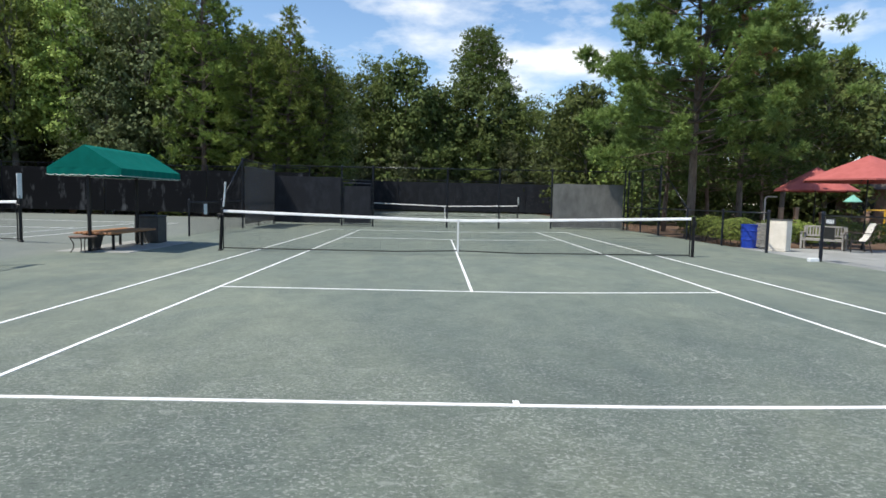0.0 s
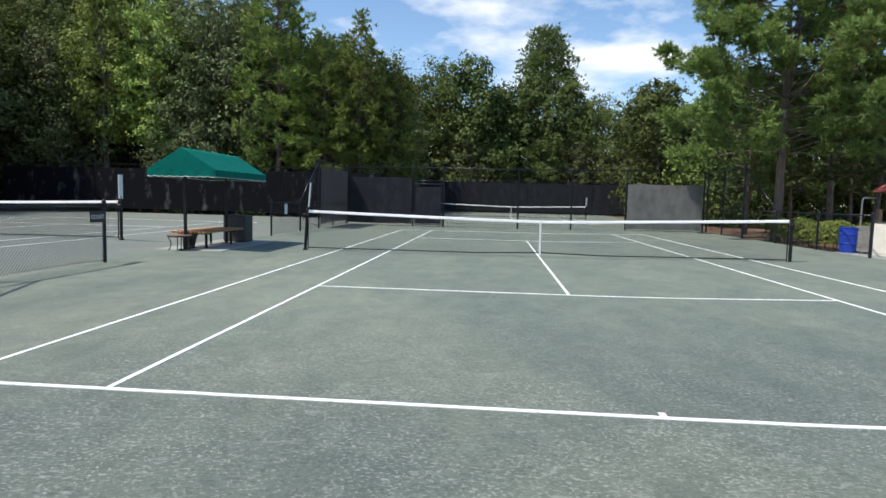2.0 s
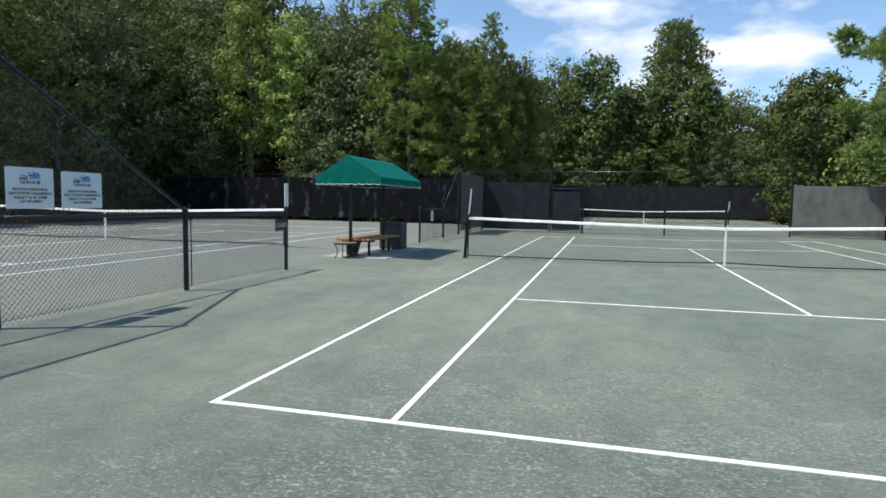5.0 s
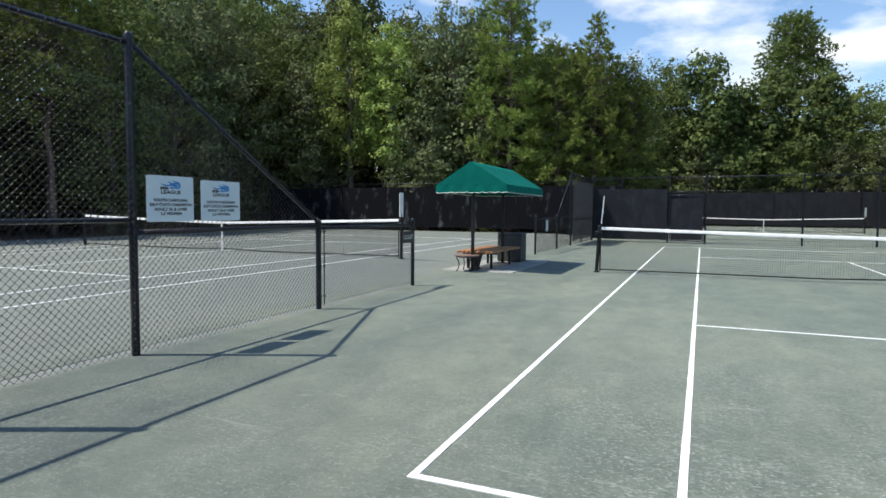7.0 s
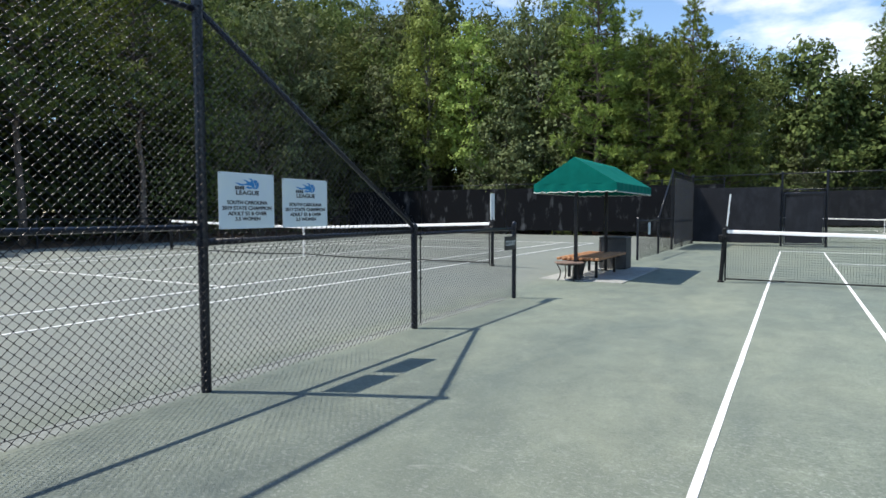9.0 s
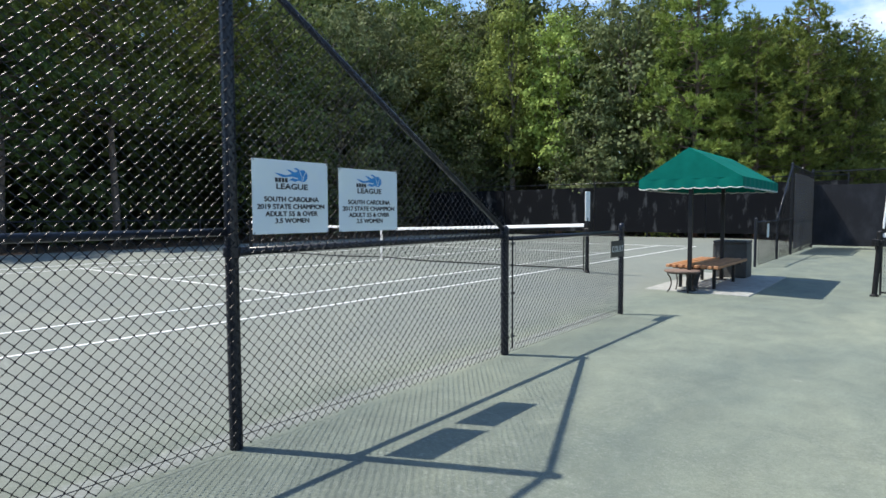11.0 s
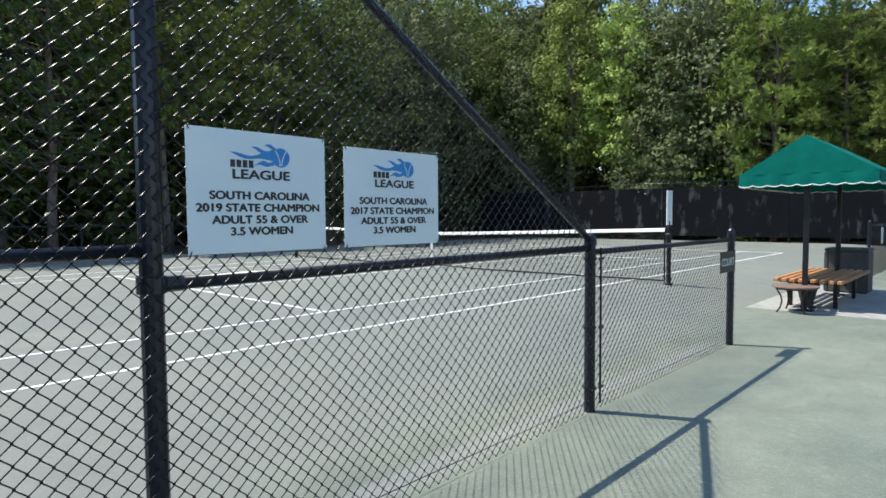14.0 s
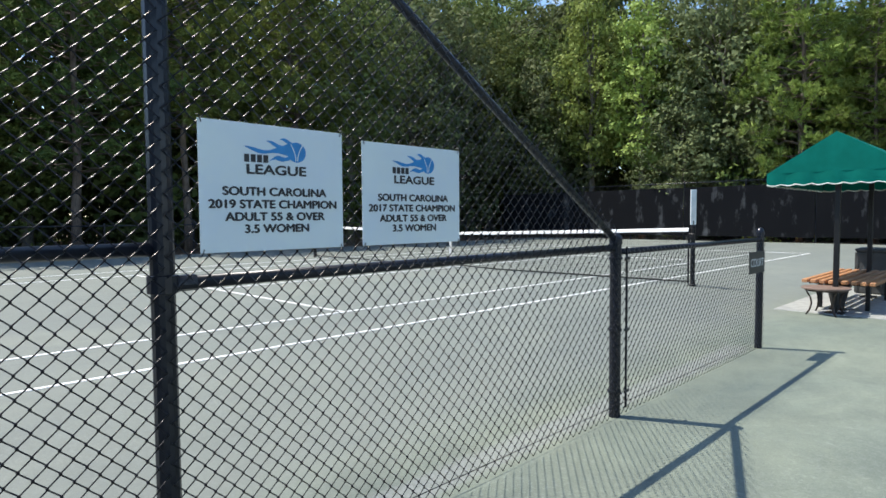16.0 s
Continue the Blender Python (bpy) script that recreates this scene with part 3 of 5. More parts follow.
# ---- chain-link fences ----
def chain_link(length, height, pitch=0.07, wire=0.0030, sides=3, top=None, base=0.03, bends=True):
    """Woven zigzag wires; top(u) cuts the weave along a slope. Lies along x, upright."""
    g = Geo()
    w, h = pitch / 2, pitch / 2
    n = int(length / w)
    ring_dirs = [(math.cos(2 * math.pi * j / sides), math.sin(2 * math.pi * j / sides)) for j in range(sides)]
    for i in range(n):
        u = i * w
        limit = (top(u + w / 2) if top else height)
        m = int((limit - base) / h)
        if m < 2:
            continue
        k = len(g.v)
        rings = 0
        for j in range(m + 1):
            right = (i + j) % 2
            x = u + (w if right else 0) + (wire * 0.9 if right else -wire * 0.9)
            z = base + j * h
            for y in ((-wire * 1.3, wire * 1.3) if right else (wire * 1.3, -wire * 1.3)) if bends else ((wire if right else -wire) * 0.9,):
                rings += 1
                for cx, cy in ring_dirs:
                    g.v.append((x + cx * wire, y + cy * wire * (0.6 if bends else 1), z + (cy * wire * 0.8 if bends else 0)))
        for j in range(rings - 1):
            for s in range(sides):
                a, c = k + j * sides + s, k + j * sides + (s + 1) % sides
                g.f.append((a, c, c + sides, a + sides))
    return g.mesh("chain_link_mesh", M_WIRE, smooth=True)


MESHES = {}


def link_panel(length, height, fine=True):
    key = (round(length, 2), round(height, 2), fine)
    if key not in MESHES:
        MESHES[key] = chain_link(length, height, 0.07, 0.0017, 3, bends=False) if fine is None else chain_link(length, height) if fine else chain_link(length, height, 0.14, 0.0036, 3, bends=False)
    return MESHES[key]


def post_geo(u, h, r):
    return Geo().lathe([(r, -0.05), (r, h - 0.05), (r * 1.14, h - 0.048), (r * 1.14, h - 0.012), (r * 0.95, h + 0.012), (r * 0.55, h + 0.03), (r * 0.1, h + 0.036)], 14, (u, 0, 0))


def cloth(u0, u1, z0, z1, amp=0.02, seed=0):
    """A hung screen with folds and a thick hem."""
    g = Geo()
    nu, nz = max(2, int((u1 - u0) / 0.22)), 10
    for side, off in ((0, 0.0), (1, 0.006)):
        for i in range(nu + 1):
            u = u0 + (u1 - u0) * i / nu
            for j in range(nz + 1):
                z = z0 + (z1 - z0) * j / nz
                bulge = noise.noise(Vector((u * 0.9, z * 0.7, seed))) * amp + noise.noise(Vector((u * 3.1, z * 0.9, seed + 7))) * amp * 0.5
                zz = z + (noise.noise(Vector((u * 1.2, seed, 3))) * 0.03 if j in (0, nz) else 0)
                g.v.append((u, off + bulge, zz))
    m = (nu + 1) * (nz + 1)
    for i in range(nu):
        for j in range(nz):
            a = i * (nz + 1) + j
            b = a + nz + 1
            g.f += [(a, b, b + 1, a + 1), (m + a, m + a + 1, m + b + 1, m + b)]
    return g


def fence(label, at, posts, rails=(), panels=(), screens=(), kind="", group="court fences"):
    """posts (u, height, radius); rails (u0, z0, u1, z1, radius); panels (u0, length, height, fine); screens (u0, u1, z0, z1, material)."""
    t = thing("chain_link_fence", label, "fence", at, group)
    for u, h, r in posts:
        part("post", post_geo(u, h, r), M_VINYL, t, smooth=False)
    for u0, z0, u1, z1, r in rails:
        part("rail", Geo().tube([(u0, 0, z0), (u1, 0, z1)], r, 10), M_VINYL, t, smooth=True)
    for u0, length, height, fine in panels:
        tagged(part("chain_link_mesh", link_panel(length, height, fine), M_WIRE, t, at=pose(u0, -0.05, 0)), kind="stuff")
    for i, (u0, u1, z0, z1, mat) in enumerate(screens):
        part("windscreen", cloth(u0, u1, z0, z1, seed=i * 3.7 + u0), mat, t, "black mesh windscreen" if mat in (M_SCREEN, M_SCREEN_MOTTLED) else "faded grey windscreen", at=pose(0, -0.07, 0), smooth=True)
    return t


# divider between the two courts, near half: tall, then sloping down to a low end
P = 3.06
Y3 = 1.27
u3 = 3 * P
divider = fence("tall black chain-link divider fence with a sloping end", pose(FENCE_X, Y3 - u3, 0, 0, 0, 90),
                posts=[(0, 3.04, 0.043), (u3 - 2.23 - P, 3.04, 0.043), (u3 - 2.23, 3.04, 0.043), (u3, 3.06, 0.040), (u3 + P, 1.265, 0.040), (u3 + 2 * P, 1.245, 0.036)],
                rails=[(0, 2.985, u3, 2.985, 0.024), (u3, 3.00, u3 + P, 1.245, 0.024), (u3 + 0.04, 1.195, u3 + P, 1.195, 0.024), (2 * P, 1.315, u3 - 0.04, 1.315, 0.024),
                       (P, 1.315, 2 * P, 1.315, 0.024), (0, 1.315, P, 1.315, 0.024), (u3 + P, 1.165, u3 + 2 * P, 1.155, 0.022),
                       (0, 0.07, u3 + 2 * P, 0.07, 0.0028)],
                panels=[(0, P, 3.02, True), (P, P, 3.02, True), (2 * P, P, 3.02, True), (u3 + P, P, 1.22, True)])
slope_mesh = chain_link(P, 3.05, top=lambda u: 3.06 - 1.755 * u / P)
tagged(part("chain_link_mesh", slope_mesh, M_WIRE, divider, at=pose(u3, -0.05, 0)), kind="stuff")
# stretcher bars, bands and rail ends
part("stretcher_bar", Geo().box((u3 + P + 0.058, -0.058, 0.06), (u3 + P + 0.070, -0.044, 1.20), 0.002), M_VINYL, divider)
for z in (0.18, 0.62, 1.12):
    part("tension_band", Geo().lathe([(0.0435, z - 0.011), (0.0475, z - 0.010), (0.0475, z + 0.010), (0.0435, z + 0.011)], 14, (u3 + P, 0, 0)).box((u3 + P + 0.03, -0.06, z - 0.011), (u3 + P + 0.10, -0.052, z + 0.011), 0.002), M_VINYL, divider)
part("rail_end", Geo().lathe([(0.046, 1.165), (0.051, 1.167), (0.051, 1.225), (0.046, 1.227)], 14, (u3, 0, 0)).tube([(u3 + 0.04, 0, 1.195), (u3 + 0.11, 0, 1.195)], 0.029, 10), M_VINYL, divider)

# divider, far half beyond the shelter
YB = 16.6
fence("black chain-link divider fence rising towards the back", pose(FENCE_X, YB, 0, 0, 0, 90),
      posts=[(0, 1.25, 0.036), (3.2, 1.27, 0.04), (5.8, 3.05, 0.043), (8.2, 3.03, 0.03), (10.9, 3.05, 0.043)],
      rails=[(0, 1.165, 3.2, 1.165, 0.022), (3.2, 1.22, 5.8, 3.0, 0.024), (3.2, 1.195, 10.9, 1.195, 0.02), (5.8, 2.99, 10.9, 2.99, 0.024)],
      panels=[(0, 3.2, 1.22, False), (5.8, 5.1, 3.0, False)], screens=[(5.85, 10.85, 0.2, 2.75, M_SCREEN_MID)])
far_slope = chain_link(2.6, 3.05, 0.14, 0.0036, 3, bends=False, top=lambda u: 1.25 + 1.76 * u / 2.6)
tagged(part("chain_link_mesh", far_slope, M_WIRE, bpy.data.objects["chain_link_fence.001"], at=pose(3.2, -0.05, 0)), kind="stuff")

# back fence of the near court, with a gate bay, an open stretch and a grey screen
BX = 27.5
fence("tall black chain-link back fence with windscreens", pose(FENCE_X, BX, 0),
      posts=[(0.03, 3.1, 0.043), (3.55, 3.1, 0.045), (5.17, 3.12, 0.05), (9.07, 3.1, 0.043), (11.8, 3.1, 0.043), (14.55, 3.15, 0.045), (18.4, 3.15, 0.043)],
      rails=[(0, 3.03, 18.4, 3.1, 0.022), (3.55, 2.36, 5.17, 2.36, 0.03), (3.55, 2.22, 5.17, 2.22, 0.025)],
      panels=[(0, 3.5, 3.05, False), (5.17, 9.3, 3.05, False), (14.55, 3.8, 3.05, False), (3.55, 1.6, 3.05, False)],
      screens=[(0.05, 3.5, 0.1, 2.5, M_SCREEN), (14.6, 18.3, 0.14, 2.42, M_SCREEN_GREY)])
gate = thing("gate", "black screened gate standing shut in the back fence", "gate", pose(FENCE_X + 4.36, BX - 0.09, 0))
for x in (-0.72, 0.72):
    part("gate_frame", Geo().tube([(x, 0, 0.08), (x, 0, 2.2)], 0.025, 8), M_VINYL, gate)
for z in (0.08, 2.2):
    part("gate_frame", Geo().tube([(-0.72, 0, z), (0.72, 0, z)], 0.025, 8), M_VINYL, gate)
part("windscreen", cloth(-0.68, 0.68, 0.12, 2.05), M_SCREEN, gate, "black mesh windscreen")

# back fence of the left court
fence("black windscreened fence in front of the woods", pose(-32.6, 32.3, 0.08),
      posts=[(i * 3.05, 3.1, 0.04) for i in range(9)], rails=[(0, 3.05, 24.4, 3.05, 0.022)],
      panels=[(i * 6.1, 6.1, 3.05, False) for i in range(4)], screens=[(i * 6.1 + 0.03, i * 6.1 + 6.07, 0.28, 2.8, M_SCREEN_MOTTLED) for i in range(4)])
# far court's back and side screens
fence("black windscreened fence at the end of the far court", pose(-12, 64.5, 0),
      posts=[(i * 3.6, 3.65, 0.045) for i in range(9)], rails=[(0, 3.6, 28.8, 3.6, 0.025)],
      screens=[(i * 7.2 + 0.03, i * 7.2 + 7.17, 0.2, 3.4, M_SCREEN) for i in range(4)])
# right side: low fence with the gate opening, tall corner at the back
RX = 9.52
fence("black chain-link side fence, low with a tall back corner", pose(RX, 14.0, 0.05, 0, 0, 90),
      posts=[(0, 1.29, 0.045), (2.9, 1.27, 0.036), (5.9, 1.27, 0.036), (9.0, 3.15, 0.05), (11.4, 3.1, 0.04), (13.5, 3.1, 0.043)],
      rails=[(0, 1.22, 5.9, 1.22, 0.02), (5.9, 1.24, 9.0, 3.05, 0.022), (9.0, 3.05, 13.5, 3.05, 0.022), (5.9, 1.22, 13.5, 1.22, 0.02)],
      panels=[(0, 2.9, 1.25, None), (2.9, 3.0, 1.25, False), (9.0, 4.5, 3.05, False)])
fence("low black chain-link side fence beside the gate opening", pose(RX, -7.4, 0.05, 0, 0, 90),
      posts=[(18.8 - 3.05 * i, 1.29 if i == 0 else 1.27, 0.045 if i == 0 else 0.036) for i in range(7)],
      rails=[(0.5, 1.22, 18.8, 1.22, 0.02)], panels=[(15.75 - 3.05 * i, 3.05, 1.25, None if i == 0 else False) for i in range(6)])
# behind the walker
fence("tall windscreened fence at the near end of the courts", pose(-29.4, -8.3, 0),
      posts=[(i * 4.9, 3.2, 0.043) for i in range(9)], rails=[(0, 3.14, 39.2, 3.14, 0.022)],
      screens=[(i * 9.8, i * 9.8 + 9.75, 0.15, 2.8, M_SCREEN) for i in range(4)])
# low fence on the far side of the left court
fence("low black chain-link fence along the woods", pose(-29.7, -8.2, 0.05, 0, 0, 90),
      posts=[(i * 3.05, 1.2, 0.036) for i in range(13)], rails=[(0, 1.15, 36.6, 1.15, 0.022)],
      panels=[(i * 3.05, 3.05, 1.12, False) for i in range(12)])


# ---- signs on the divider fence ----
def champion_sign(y0, y1, z0, z1, year):
    t = thing("sign", "white sign board with blue emblem and black lettering on chain-link fence", "sign", pose(FENCE_X + 0.07, (y0 + y1) / 2, (z0 + z1) / 2, 90, 0, 90), group="champion signs on the fence")
    w, h = y1 - y0, z1 - z0
    part("board", Geo().box((-w / 2, -h / 2, -0.004), (w / 2, h / 2, 0.0), 0.001), M_SIGN, t)
    z = 0.0012
    for text, cy, size, wide, bold in (("LEAGUE", 0.050, 0.049, 1.42, 0.0026), ("SOUTH CAROLINA", -0.028, 0.042, 1.19, 0.0026), (year + " STATE CHAMPION", -0.074, 0.042, 1.19, 0.0026),
                                       ("ADULT 55 & OVER", -0.119, 0.042, 1.19, 0.0026), ("3.5 WOMEN", -0.163, 0.042, 1.19, 0.0026)):
        lettering("lettering", text, size, M_INK, t, pose(0.0, cy, z), bold, wide)
    # emblem: a short word as plain bars, flames and a ball
    for i in range(4):
        part("word_bar", Geo().box((-0.130 + i * 0.025, 0.092, z - 0.0012), (-0.111 + i * 0.025, 0.120, z + 0.0004)), M_INK, t, "black bar of an emblem word")
    g = Geo()
    n = 28
    g.add([(0.084 + 0.041 * math.cos(2 * math.pi * i / n), 0.138 + 0.038 * math.sin(2 * math.pi * i / n), z) for i in range(n)], [tuple(range(n))])
    part("ball", g, M_BLUE_INK, t, "blue ball of the emblem")
    g = Geo()
    for a, off in ((2.2, 0.030), (-1.0, -0.030)):
        pts = [(0.084 + off + 0.052 * math.cos(a + 0.9 + i * 0.13) * 0.5, 0.138 + 0.033 * (i - 6) / 6, z + 0.0008) for i in range(13)]
        for p, q in zip(pts, pts[1:]):
            g.add([(p[0] - 0.0022, p[1], p[2]), (p[0] + 0.0022, p[1], p[2]), (q[0] + 0.0022, q[1], q[2]), (q[0] - 0.0022, q[1], q[2])], [(0, 1, 2, 3)])
    part("seam", g, M_SIGN, t)
    g = Geo()
    for layer, (x0, y0f, tip, y1f, th, wave, beat, ph) in enumerate((
            (0.064, 0.152, -0.122, 0.154, 0.0105, 0.0070, 7.0, 0.6), (0.070, 0.172, -0.034, 0.180, 0.0090, 0.0055, 6.4, 2.0),
            (0.066, 0.131, -0.024, 0.114, 0.0090, 0.0055, 6.8, 3.2), (0.074, 0.184, 0.022, 0.193, 0.0065, 0.0040, 5.0, 4.4))):
        m = 16
        rim = []
        for i in range(m + 1):
            f = i / m
            x = x0 + (tip - x0) * f - 0.011
            y = -0.013 + y0f + (y1f - y0f) * f + wave * (math.sin(f * beat + ph) - math.sin(ph) * (1 - f))
            k = 1.3 * th * (1 - f) ** 0.65 * (1 + 0.35 * math.sin(f * beat * 1.3 + ph))
            rim.append(((x, y + k, z + 0.0002 * (layer + 1)), (x, y - k, z + 0.0002 * (layer + 1))))
        for (a, b), (c, d) in zip(rim, rim[1:]):
            g.add([a, b, d, c], [(0, 1, 2, 3)])
    part("flame", g, M_BLUE_INK, t, "blue flames of the emblem")
    for sx in (-1, 1):
        for sy in (-1, 1):
            part("wire_tie", Geo().tube([(sx * (w / 2 - 0.012), sy * (h / 2 - 0.012), -0.02), (sx * (w / 2 - 0.012), sy * (h / 2 - 0.012), 0.003), (sx * (w / 2 - 0.004), sy * (h / 2 + 0.012), 0.0), (sx * (w / 2 - 0.004), sy * (h / 2 + 0.014), -0.02)], 0.0022, 5), M_INK, t)
    return t


champion_sign(1.372, 1.965, 1.297, 1.757, "2019")
champion_sign(2.066, 2.662, 1.297, 1.737, "2017")


def court_plate(at, lines, w=0.2, h=0.17, label="small black court plate with white lettering on a fence post"):
    t = thing("court_sign", label, "sign", at)
    part("board", Geo().box((-w / 2, -h / 2, -0.006), (w / 2, h / 2, 0.0), 0.003), M_POT, t)
    for text, size, cy in lines:
        lettering("lettering", text, size, M_PLATE, t, pose(0, cy, 0.001), 0.001)
    return t


court_plate(pose(FENCE_X + 0.065, 7.10, 0.935, 90, 0, 90), [("COURT", 0.115, -0.04)], 0.46, 0.22)
plate = court_plate(pose(RX - 0.04, 11.05, 1.12, 90, 0, -90), [], 0.42, 0.2, "black plate with pale figures beside the gate")
for i in range(5):
    part("figure_bar", Geo().box((-0.15 + i * 0.062, -0.05, 0.001), (-0.105 + i * 0.062, 0.05, 0.003)), M_PLATE, plate)
court_plate(pose(RX - 0.04, 11.05, 0.82, 90, 0, -90), [], 0.42, 0.3, "dark navy notice plate beside the gate")
notice = thing("notice", "white paper notice on the low divider fence", "sign", pose(FENCE_X + 0.075, 17.9, 0.92, 90, 0, 90))
part("board", Geo().box((-0.16, -0.19, -0.004), (0.16, 0.19, 0), 0.002), M_SIGN, notice)


# ---- shelter with bench ----
SX, SY0, SY1 = -9.01, 10.33, 13.65
shelter = thing("shelter", "green canvas gable canopy on two black posts over a bench", "canopy", pose(SX, 0, 0))
for y in (10.5, 12.85):
    p = part("post", Geo().box((-0.034, y - 0.034, 0.0), (0.034, y + 0.034, 2.45), 0.006), M_STEEL, shelter)
    part("base_plate", Geo().box((-0.11, y - 0.11, 0.010), (0.11, y + 0.11, 0.024), 0.003), M_STEEL, p)
W2, ZE, ZR = 0.88, 2.025, 2.57


def canopy_geo():
    """Roof cloth: two slopes and two gables, slack between the ribs, thick as cloth."""
    g = Geo()
    ny, nx = 28, 16
    for layer in (0, 1):
        k = len(g.v)
        for i in range(ny + 1):
            y = SY0 + (SY1 - SY0) * i / ny
            for j in range(nx + 1):
                s = -1 + 2 * j / nx
                z = ZR - (ZR - ZE) * abs(s)
                slack = 0.020 * math.sin(math.pi * (i / ny * 3 % 1)) * math.sin(math.pi * abs(s))
                z -= slack + layer * 0.004 - 0.004 * noise.noise(Vector((y * 3, s * 4, 2)))
                g.v.append((s * W2, y, z))
        for i in range(ny):
            for j in range(nx):
                a = k + i * (nx + 1) + j
                q = (a, a + nx + 1, a + nx + 2, a + 1)
                g.f.append(q if layer else q[::-1])
    return g


part("canopy", canopy_geo(), M_CANVAS, shelter, "green canvas roof cloth", True)
for y, d in ((SY0, -1), (SY1, 1)):
    g = Geo()
    n = 14
    for yy in (y, y + 0.004 * d):
        k = len(g.v)
        for j in range(n + 1):
            s = -1 + 2 * j / n
            g.v.append((s * W2, yy + 0.006 * noise.noise(Vector((s * 3, y, 0))), ZR - (ZR - ZE) * abs(s)))
            g.v.append((s * W2, yy, ZE - 0.005))
        for j in range(n):
            a = k + 2 * j
            g.f.append((a, a + 1, a + 3, a + 2))
    part("gable", g, M_CANVAS, shelter, smooth=True)


def valance(a, b, waves):
    """A hanging strip with a scalloped lower edge and its pale binding."""
    a, b = Vector(a), Vector(b)
    d = (b - a).normalized()
    nrm = Vector((d.y, -d.x, 0))
    n = waves * 10
    g, e = Geo(), []
    for off in (0.0, 0.004):
        k = len(g.v)
        for i in range(n + 1):
            c = a + (b - a) * (i / n) + nrm * (off + 0.007 * math.sin(i * 0.33))
            low = ZE - 0.165 - 0.022 * abs(math.sin(math.pi * waves * i / n))
            g.v += [(c.x, c.y, ZE + 0.004), tuple(c + Vector((0, 0, ZE - 0.09)) + nrm * 0.004), (c.x, c.y, low)]
            if off:
                e.append((c.x, c.y, low))
        for i in range(n):
            q = k + 3 * i
            g.f += [(q, q + 1, q + 4, q + 3), (q + 1, q + 2, q + 5, q + 4)]
    v = part("valance", g, M_CANVAS, shelter, smooth=True)
    part("binding", Geo().tube(e, 0.0075, 5), M_CANVAS_EDGE, v, "white scalloped binding")


valance((-W2, SY0, 0), (W2, SY0, 0), 9)
valance((W2, SY0, 0), (W2, SY1, 0), 17)
valance((W2, SY1, 0), (-W2, SY1, 0), 9)
valance((-W2, SY1, 0), (-W2, SY0, 0), 17)
for y in (SY0 + 0.03, 11.45, 12.55, SY1 - 0.03):
    for s in (-1, 1):
        part("rib", Geo().tube([(0, y, ZR - 0.035), (s * (W2 - 0.02), y, ZE - 0.02)], 0.014, 6), M_STEEL, shelter)
for s, z in ((-1, ZE - 0.02), (0, ZR - 0.04), (1, ZE - 0.02)):
    part("purlin", Geo().tube([(s * (W2 - 0.02), SY0 + 0.02, z), (s * (W2 - 0.02), SY1 - 0.02, z)], 0.016, 6), M_STEEL, shelter)

bench = thing("bench", "slatted orange-brown wooden bench round the shelter posts", "bench", pose(SX, 0, 0.012))
for side in (-1, 1):
    for i in range(4):
        x = side * (0.080 + 0.113 * i)
        part("slat", Geo().box((x - 0.037, 10.60, 0.40), (x + 0.037, 13.0, 0.452), 0.008), M_SLAT, bench)
for y in (11.0, 12.5):
    for s in (-1, 1):
        part("leg", Geo().box((s * 0.30 - 0.028, y - 0.028, 0.0), (s * 0.30 + 0.028, y + 0.028, 0.36), 0.005), M_STEEL, bench)
    part("crossbeam", Geo().box((-0.45, y - 0.035, 0.357), (0.45, y + 0.035, 0.40), 0.005), M_STEEL, bench)

table = thing("side_table", "small round bronze patio table with curved legs", "table", pose(-9.10, 10.36, 0.0))
part("tabletop", Geo().lathe([(0.01, 0.362), (0.29, 0.362), (0.305, 0.369), (0.305, 0.386), (0.295, 0.392), (0.01, 0.390)], 28), M_TABLE, table)
part("apron", Geo().lathe([(0.255, 0.338), (0.262, 0.338), (0.262, 0.362), (0.255, 0.362)], 24), M_TABLE_LEG, table)
for i in range(4):
    a = math.radians(40 + 90 * i)
    prof = [(0.27, 0.366), (0.255, 0.32), (0.205, 0.24), (0.19, 0.16), (0.215, 0.07), (0.265, 0.0)]
    part("leg", Geo().tube([(r * math.cos(a), r * math.sin(a), z) for r, z in prof], 0.012, 7), M_TABLE_LEG, table, smooth=True)

pot = thing("waste_bin", "black tapered plastic bin at the shelter post", "bin", pose(-9.06, 10.90, 0.012))
part("body", Geo().lathe([(0.115, 0.0), (0.118, 0.02), (0.085, 0.035), (0.082, 0.06), (0.148, 0.335), (0.168, 0.345), (0.168, 0.365), (0.15, 0.367), (0.08, 0.07), (0.01, 0.06)], 20), M_POT, pot)

box = thing("deck_box", "dark grey resin storage bin standing behind the bench", "storage box", pose(-8.96, 13.58, 0.012))
part("body", Geo().box((-0.33, -0.29, 0.0), (0.33, 0.29, 0.74), 0.02), M_BIN, box)
part("lid", Geo().box((-0.34, -0.31, 0.74), (0.34, 0.31, 0.80), 0.022), M_BIN, box)
for x in (-0.31, 0.31):
    part("corner_rib", Geo().box((x - 0.028, -0.302, 0.02), (x + 0.028, -0.285, 0.73), 0.006), M_BIN, box)


